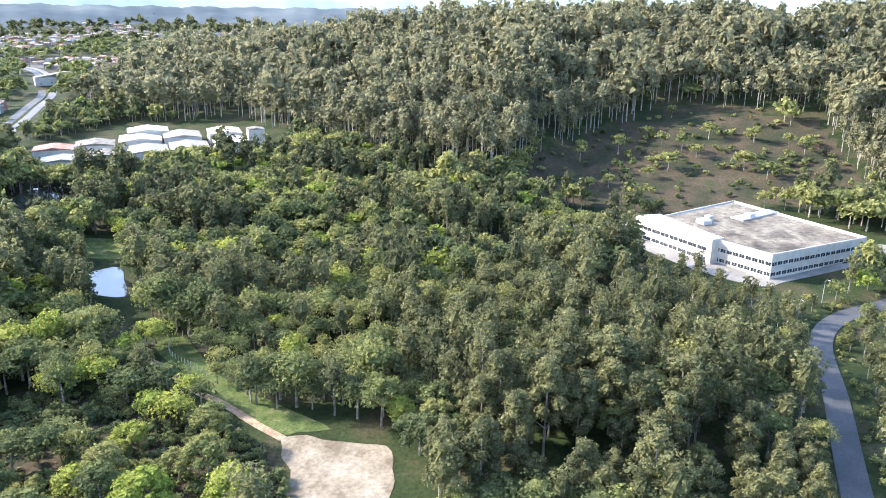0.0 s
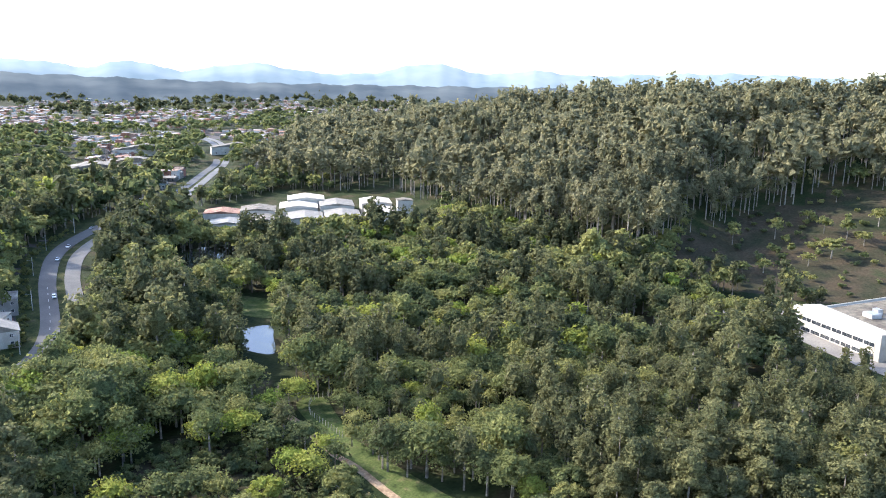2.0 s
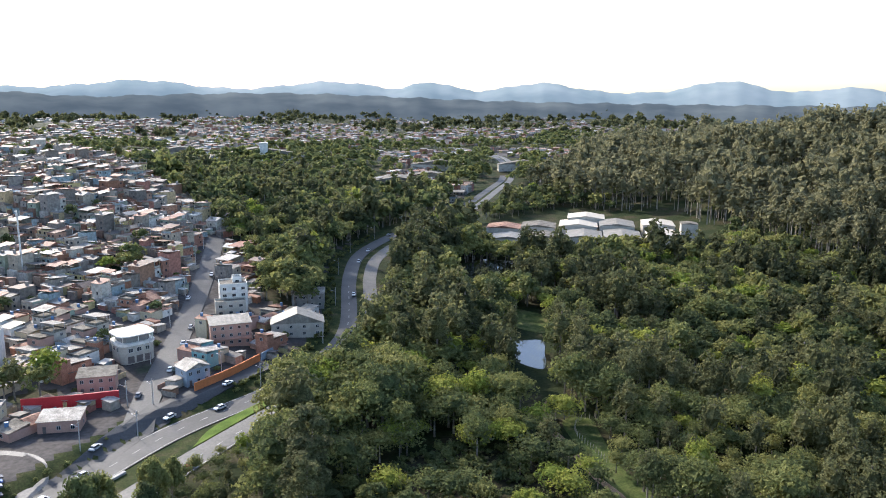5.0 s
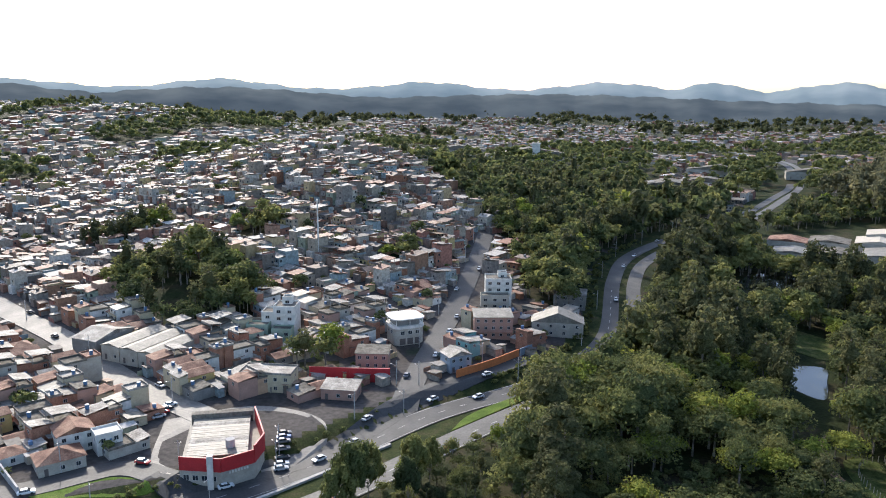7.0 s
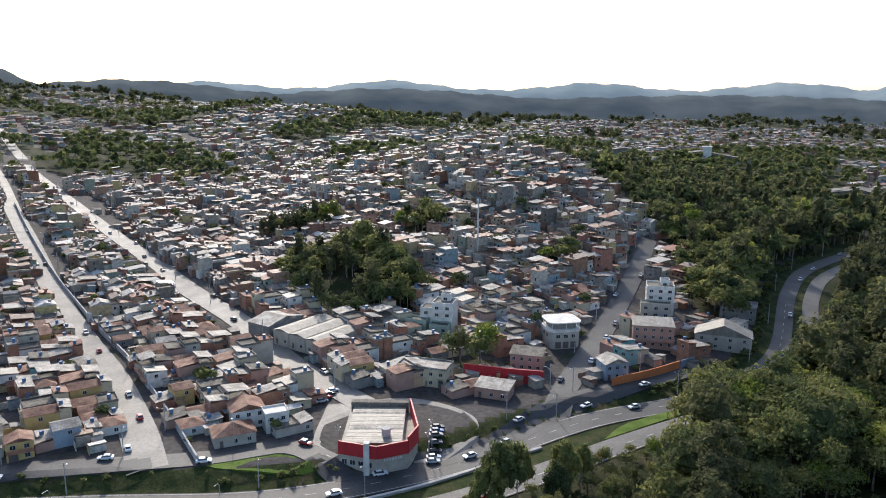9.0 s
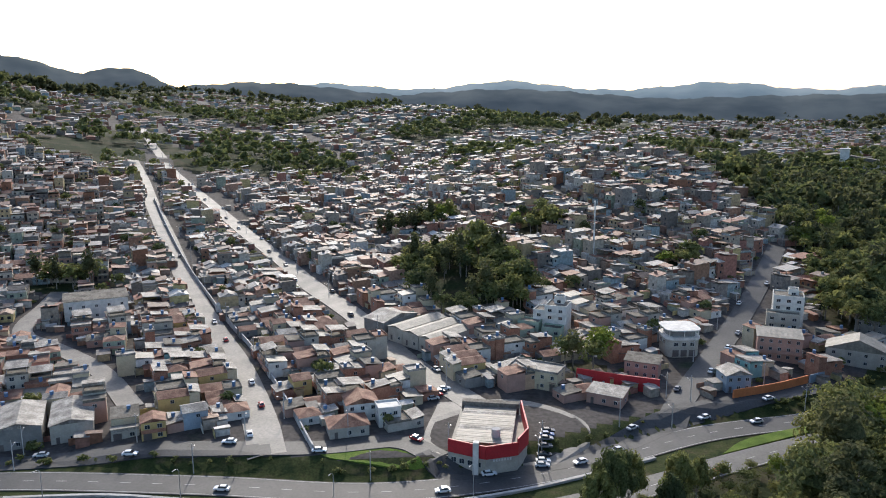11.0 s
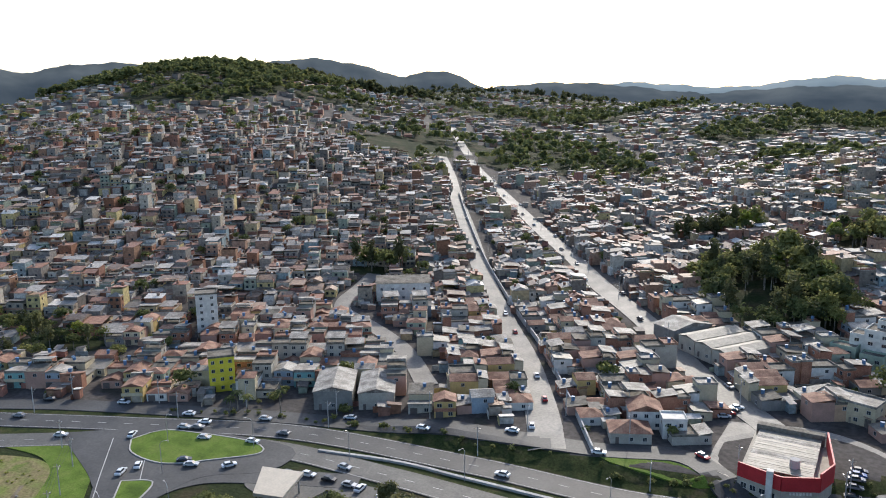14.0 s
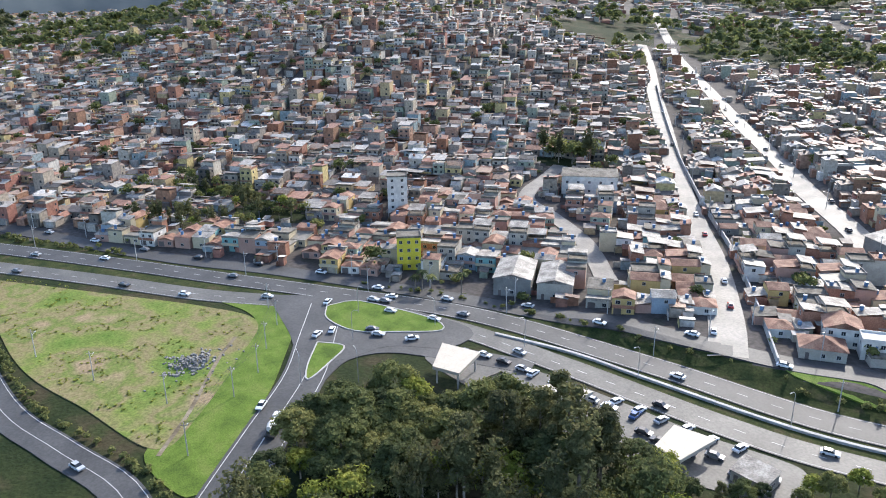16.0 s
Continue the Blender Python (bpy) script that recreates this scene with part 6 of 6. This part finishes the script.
for k in np.linspace(0.14, 0.40, 15):
    along(HIGHWAY_NEAR, k + gc.uniform(-0.006, 0.006), gc.choice([-2.2, 1.8]))
for k in np.linspace(0.12, 0.62, 18):
    along(HIGHWAY_FAR, k + gc.uniform(-0.01, 0.01), gc.choice([-2.4, 2.2]), True)
for k in np.linspace(0.05, 0.95, 18):
    along(FRONT_STREET, k, gc.choice([-3.0, 3.0]), gc.uniform() < 0.5, 0.32)
for k in (0.02, 0.05, 0.08, 0.16, 0.2, 0.3, 0.38, 0.5):
    along(CANAL_STREET, k, gc.choice([0.5, 6.5]), gc.uniform() < 0.5, 0.35)
for k in np.linspace(0.04, 0.55, 14):
    along(MAIN_STREET, k, gc.choice([-4.5, 4.5, 1.5]), gc.uniform() < 0.5, 0.35)
for k in (0.1, 0.2, 0.32, 0.4, 0.55, 0.7):
    along(HILL_STREET, k, gc.choice([-3.2, 3.2]), gc.uniform() < 0.5, 0.35)
for x, y, a in ((-181, 133, 130), (-172, 142, 40), (-190, 158, 20), (-186, 160, 25), (-200, 146, 120), (-158, 146, 60), (-168, 141, 30), (-182, 128, 115)):
    parked.append((x, y, a, 0.33))
for k in range(7):
    parked.append((-2.5 + 0.2 * k, 206 + 2.7 * k, 8, 0.26))
for k in range(4):
    parked.append((-40 + 0.8 * k, 242 + 3.0 * k, 30, 0.26))
for k in range(22):
    parked.append((306 + 5.2 * (k % 9) + gc.uniform(-0.5, 0.5), 82 + 8.5 * (k // 9) + gc.uniform(-0.5, 0.5), 95, 0.3))
for k in range(6):
    parked.append((-92 + 6.5 * k, 157 + gc.uniform(-1, 1), 80, 0.25))
for k in range(16):
    parked.append((-140 + 6.0 * k + gc.uniform(-1.2, 1.2), 150 + 0.55 * k * (k < 10) + gc.uniform(-2.5, 2.5), gc.choice([10, 95, 185]), 0.25))
parked.append((-158, 92, -55, 0.3))
parked.append((-166, 48, 10, 0.28))
first = set()
for x, y, a, lift in parked:
    j = int(gc.choice(6, p=[0.36, 0.2, 0.14, 0.1, 0.14, 0.06]))
    place = pose(x, y, land1(x, y) + lift, 0, 0, a)
    if j in first:
        copy_thing(car_set[j], place)
    else:
        first.add(j)
        car_set[j].matrix_basis = place

# a lorry on the link road
lorry = tagged(new("lorry"), "white concrete-mixer lorry on the link road", "lorry")
bm = bmesh.new()
box(bm, 2.2, -1.2, 0.6, 4.2, 1.2, 3.0)
part("cab", bm, CAR_PAINTS[0], lorry)
bm = bmesh.new()
box(bm, -4.2, -1.1, 0.7, 2.1, 1.1, 1.1)
part("chassis", bm, M_dark, lorry)
bm = bmesh.new()
tube(bm, (-3.6, 0, 2.7), (-1.5, 0, 2.4), 0.6, 1.25, 12)
tube(bm, (-1.5, 0, 2.4), (1.7, 0, 2.1), 1.25, 0.8, 12)
part("drum", bm, M_white, lorry)
for x in (-3.2, -1.9, 3.1):
    for y in (-1.05, 1.05):
        bm = bmesh.new()
        tube(bm, (x, y - 0.15, 0.5), (x, y + 0.15, 0.5), 0.5, n=12)
        part("wheel", bm, M_dark, lorry)
put(lorry, -146, 88, 125, 0.3)

# ---------------------------------------------------------------- poles, kerbs, markings, fence
def pole_master():
    top = tagged(new("utility_pole"), "grey concrete utility pole with a crossarm", "pole", "utility poles")
    bm = bmesh.new()
    tube(bm, (0, 0, -0.8), (0, 0, 9.2), 0.17, 0.11, 8)
    part("shaft", bm, M_kerb, top)
    bm = bmesh.new()
    box(bm, -1.0, -0.06, 8.4, 1.0, 0.06, 8.52)
    part("crossarm", bm, M_wood, top)
    bm = bmesh.new()
    tube(bm, (0, 0.1, 7.2), (0, 1.8, 7.7), 0.04, 0.04, 6)
    box(bm, -0.12, 1.6, 7.65, 0.12, 2.2, 7.78)
    part("lamp_arm", bm, M_metal, top)
    return top


def lamp_master():
    top = tagged(new("street_lamp"), "tall galvanised street lamp with a curved arm", "street lamp", "street lamps")
    bm = bmesh.new()
    tube(bm, (0, 0, -0.8), (0, 0, 9), 0.12, 0.08, 8)
    tube(bm, (0, 0, 9), (0.7, 0, 9.9), 0.08, 0.06, 8)
    tube(bm, (0.7, 0, 9.9), (2.0, 0, 10.1), 0.06, 0.05, 8)
    part("shaft", bm, M_metal, top)
    bm = bmesh.new()
    box(bm, 1.8, -0.14, 10.02, 2.6, 0.14, 10.16)
    part("lantern", bm, M_kerb, top)
    return top


spots = [(x, y, 40) for x, y in ((-175, 102), (-168, 90), (-152, 68), (-186, 112), (-198, 124), (-212, 130), (-178, 76), (-205, 68), (-232, 62))]
for line, n, off in ((FRONT_STREET, 16, 5.5), (CANAL_STREET, 12, -5.0), (MAIN_STREET, 16, 0.0), (HILL_STREET, 6, 5.2), (HIGHWAY_FAR, 22, 6.4)):
    seg = np.r_[0, np.cumsum(np.linalg.norm(np.diff(line, axis=0), axis=1))]
    for k in range(n):
        s = seg[-1] * (k + 0.4) / n * (0.62 if line is HIGHWAY_FAR else 1.0)
        x, y = np.interp(s, seg, line[:, 0]), np.interp(s, seg, line[:, 1])
        x2, y2 = np.interp(s + 2, seg, line[:, 0]), np.interp(s + 2, seg, line[:, 1])
        a = math.atan2(y2 - y, x2 - x)
        spots.append((x - math.sin(a) * off, y + math.cos(a) * off, math.degrees(a)))
pm = pole_master()
for k, (x, y, a) in enumerate(spots):
    place = pose(x, y, land1(x, y), 0, 0, a)
    if k:
        copy_thing(pm, place)
    else:
        pm.matrix_basis = place
lm = lamp_master()
for k, (x, y, a) in enumerate(((-160, 158, 200), (-130, 166, 260), (-95, 172, 260), (-55, 176, 260), (-20, 186, 250), (-172, 134, 30), (-186, 148, 0), (230, -4, 200), (272, 1, 200), (300, -6, 220), (-160, 106, 160), (-150, 118, 160))):
    place = pose(x, y, land1(x, y), 0, 0, a)
    if k:
        copy_thing(lm, place)
    else:
        lm.matrix_basis = place


def dashes(name, line, width, offset, lift, gap=0, dash=6, label="white road line", z_on=land):
    """Paint lines on a road, whole or in dashes, as one thin mesh."""
    d = np.gradient(line, axis=0)
    nrm = np.c_[-d[:, 1], d[:, 0]] / np.linalg.norm(d, axis=1)[:, None]
    seg = np.r_[0, np.cumsum(np.linalg.norm(np.diff(line, axis=0), axis=1))]
    starts = np.arange(0, seg[-1] - dash, dash + gap)
    bm = bmesh.new()
    ends = []
    for u in (starts, starts + dash):
        c = np.c_[np.interp(u, seg, line[:, 0]), np.interp(u, seg, line[:, 1])]
        n = np.c_[np.interp(u, seg, nrm[:, 0]), np.interp(u, seg, nrm[:, 1])]
        for o in (offset - width / 2, offset + width / 2):
            p = c + n * o
            ends.append(np.c_[p, land(p[:, 0], p[:, 1]) + lift])
    for a, b, c, d in zip(*ends):
        bm.faces.new([bm.verts.new(q) for q in (a, c, d, b)])
    return tagged(part(name, bm, M_paint), label, "road marking", kind="structure")


dashes("trim_highway_far_lane", HIGHWAY_FAR[:200], 0.2, 0, 0.27, 6, 3)
dashes("trim_highway_far_edge", HIGHWAY_FAR[:170], 0.18, 4.7, 0.27)
dashes("trim_highway_far_inner", HIGHWAY_FAR[:170], 0.18, -4.7, 0.27)
dashes("trim_highway_near_lane", HIGHWAY_NEAR[:200], 0.2, 0, 0.27, 6, 3)
dashes("trim_highway_near_edge", HIGHWAY_NEAR[:170], 0.18, -4.2, 0.27)
dashes("trim_ramp_edge", RAMP, 0.25, 5.6, 0.31)
dashes("trim_ramp_edge_far", RAMP, 0.25, -5.6, 0.31)
dashes("trim_ramp_middle", RAMP[12:], 0.25, 0.2, 0.31, 0, 4)
dashes("trim_back_edge", BACK_ROAD, 0.2, 3.8, 0.27)
dashes("trim_back_middle", BACK_ROAD, 0.2, -0.5, 0.27)


def kerb(name, poly, label):
    p = spline(poly + poly[:1], 2.5)
    bm = bmesh.new()
    for a, b in zip(p[:-1], p[1:]):
        n = np.array((-(b - a)[1], (b - a)[0])) / np.linalg.norm(b - a) * 0.2
        prism(bm, [tuple(a - n), tuple(b - n), tuple(b + n), tuple(a + n)], -0.2, 0.55)
    return tagged(part(name, bm, M_kerb), label, "kerb", kind="structure")


kerb("trim_island_kerb", [(-198, 144), (-195, 153), (-185, 157), (-164, 161), (-156, 157), (-165, 147), (-176, 138), (-190, 138)], "pale concrete kerb round the traffic island")
kerb("trim_small_island_kerb", [(-178, 125), (-170, 129), (-165, 120), (-161, 109), (-168, 114)], "pale concrete kerb round the small island")
MEDIAN = spline([(-142, 166.5), (-116, 172), (-92, 173), (-46, 176.5), (-10, 190), (30, 216)], 5)
med = tagged(new("median_barrier"), "low concrete median kerb with grass", "barrier")
for a, b in zip(MEDIAN[:-1], MEDIAN[1:]):
    n = np.array((-(b - a)[1], (b - a)[0])) / np.linalg.norm(b - a) * 0.5
    bm = bmesh.new()
    prism(bm, [tuple(a - n), tuple(b - n), tuple(b + n), tuple(a + n)], -0.2, 0.7)
    part("kerb_block", bm, M_kerb, med)
fence = tagged(new("fence"), "pale wooden post fence beside the dirt track", "fence")
for k, p in enumerate(spline([(148, 152), (150, 160), (153, 171), (160, 178), (169, 178)], 1.6)):
    bm = bmesh.new()
    tube(bm, (p[0] + 3, p[1], -0.3), (p[0] + 3.05, p[1], 1.9), 0.1, 0.09, 6)
    part("post", bm, M_offwhite, fence)


def palm(x, y, h, seed):
    gp = np.random.RandomState(seed)
    top = tagged(new("palm_tree"), "slim palm with arching fronds by the road", "palm tree", "roadside palms")
    bm = bmesh.new()
    tube(bm, (0, 0, -0.5), (0.2, 0, h), 0.2, 0.13, 8)
    part("trunk", bm, M_bark, top)
    bm = bmesh.new()
    for k in range(16):
        a, up = 6.283 * k / 16 + gp.uniform(-0.2, 0.2), gp.uniform(0.3, 1.2)
        prev = None
        for j in range(5):
            t = j / 4
            c = Vector((0.2 + math.cos(a) * 2.6 * t, math.sin(a) * 2.6 * t, h + up * t * 1.6 - 2.4 * t * t))
            w = 0.42 * math.sin(math.pi * (0.15 + 0.83 * t))
            s = Vector((-math.sin(a), math.cos(a), 0)) * w
            now = [bm.verts.new(c - s - Vector((0, 0, w * 0.5))), bm.verts.new(c), bm.verts.new(c + s - Vector((0, 0, w * 0.5)))]
            if prev:
                bm.faces.new((prev[0], prev[1], now[1], now[0]))
                bm.faces.new((prev[1], prev[2], now[2], now[1]))
            prev = now
    part("fronds", bm, M_leaf, top)
    put(top, x, y, 0)


for k, (x, y, h) in enumerate(((-184.5, 176, 7.5), (-181, 177, 6.5), (-187, 175, 5.5), (-171, 182, 8.5))):
    palm(x, y, h, k)

# ---------------------------------------------------------------- overhead cables between the poles of the verge
line_poles = [(-152, 68), (-168, 90), (-175, 102), (-186, 112), (-198, 124), (-212, 130)]
for off in (-0.9, 0.0, 0.9):
    cables = tagged(new("overhead_cable"), "sagging dark overhead cable between utility poles", "cable", "cables over the verge")
    for a, b in zip(line_poles[:-1], line_poles[1:]):
        bm = bmesh.new()
        pts = [Vector((a[0] + (b[0] - a[0]) * t + off * 0.7, a[1] + (b[1] - a[1]) * t + off * 0.7, 8.6 - 1.6 * t * (1 - t))) for t in (0, 0.25, 0.5, 0.75, 1)]
        for p, q in zip(pts[:-1], pts[1:]):
            tube(bm, p, q, 0.035, 0.035, 4, False)
        part("span", bm, M_dark, cables)
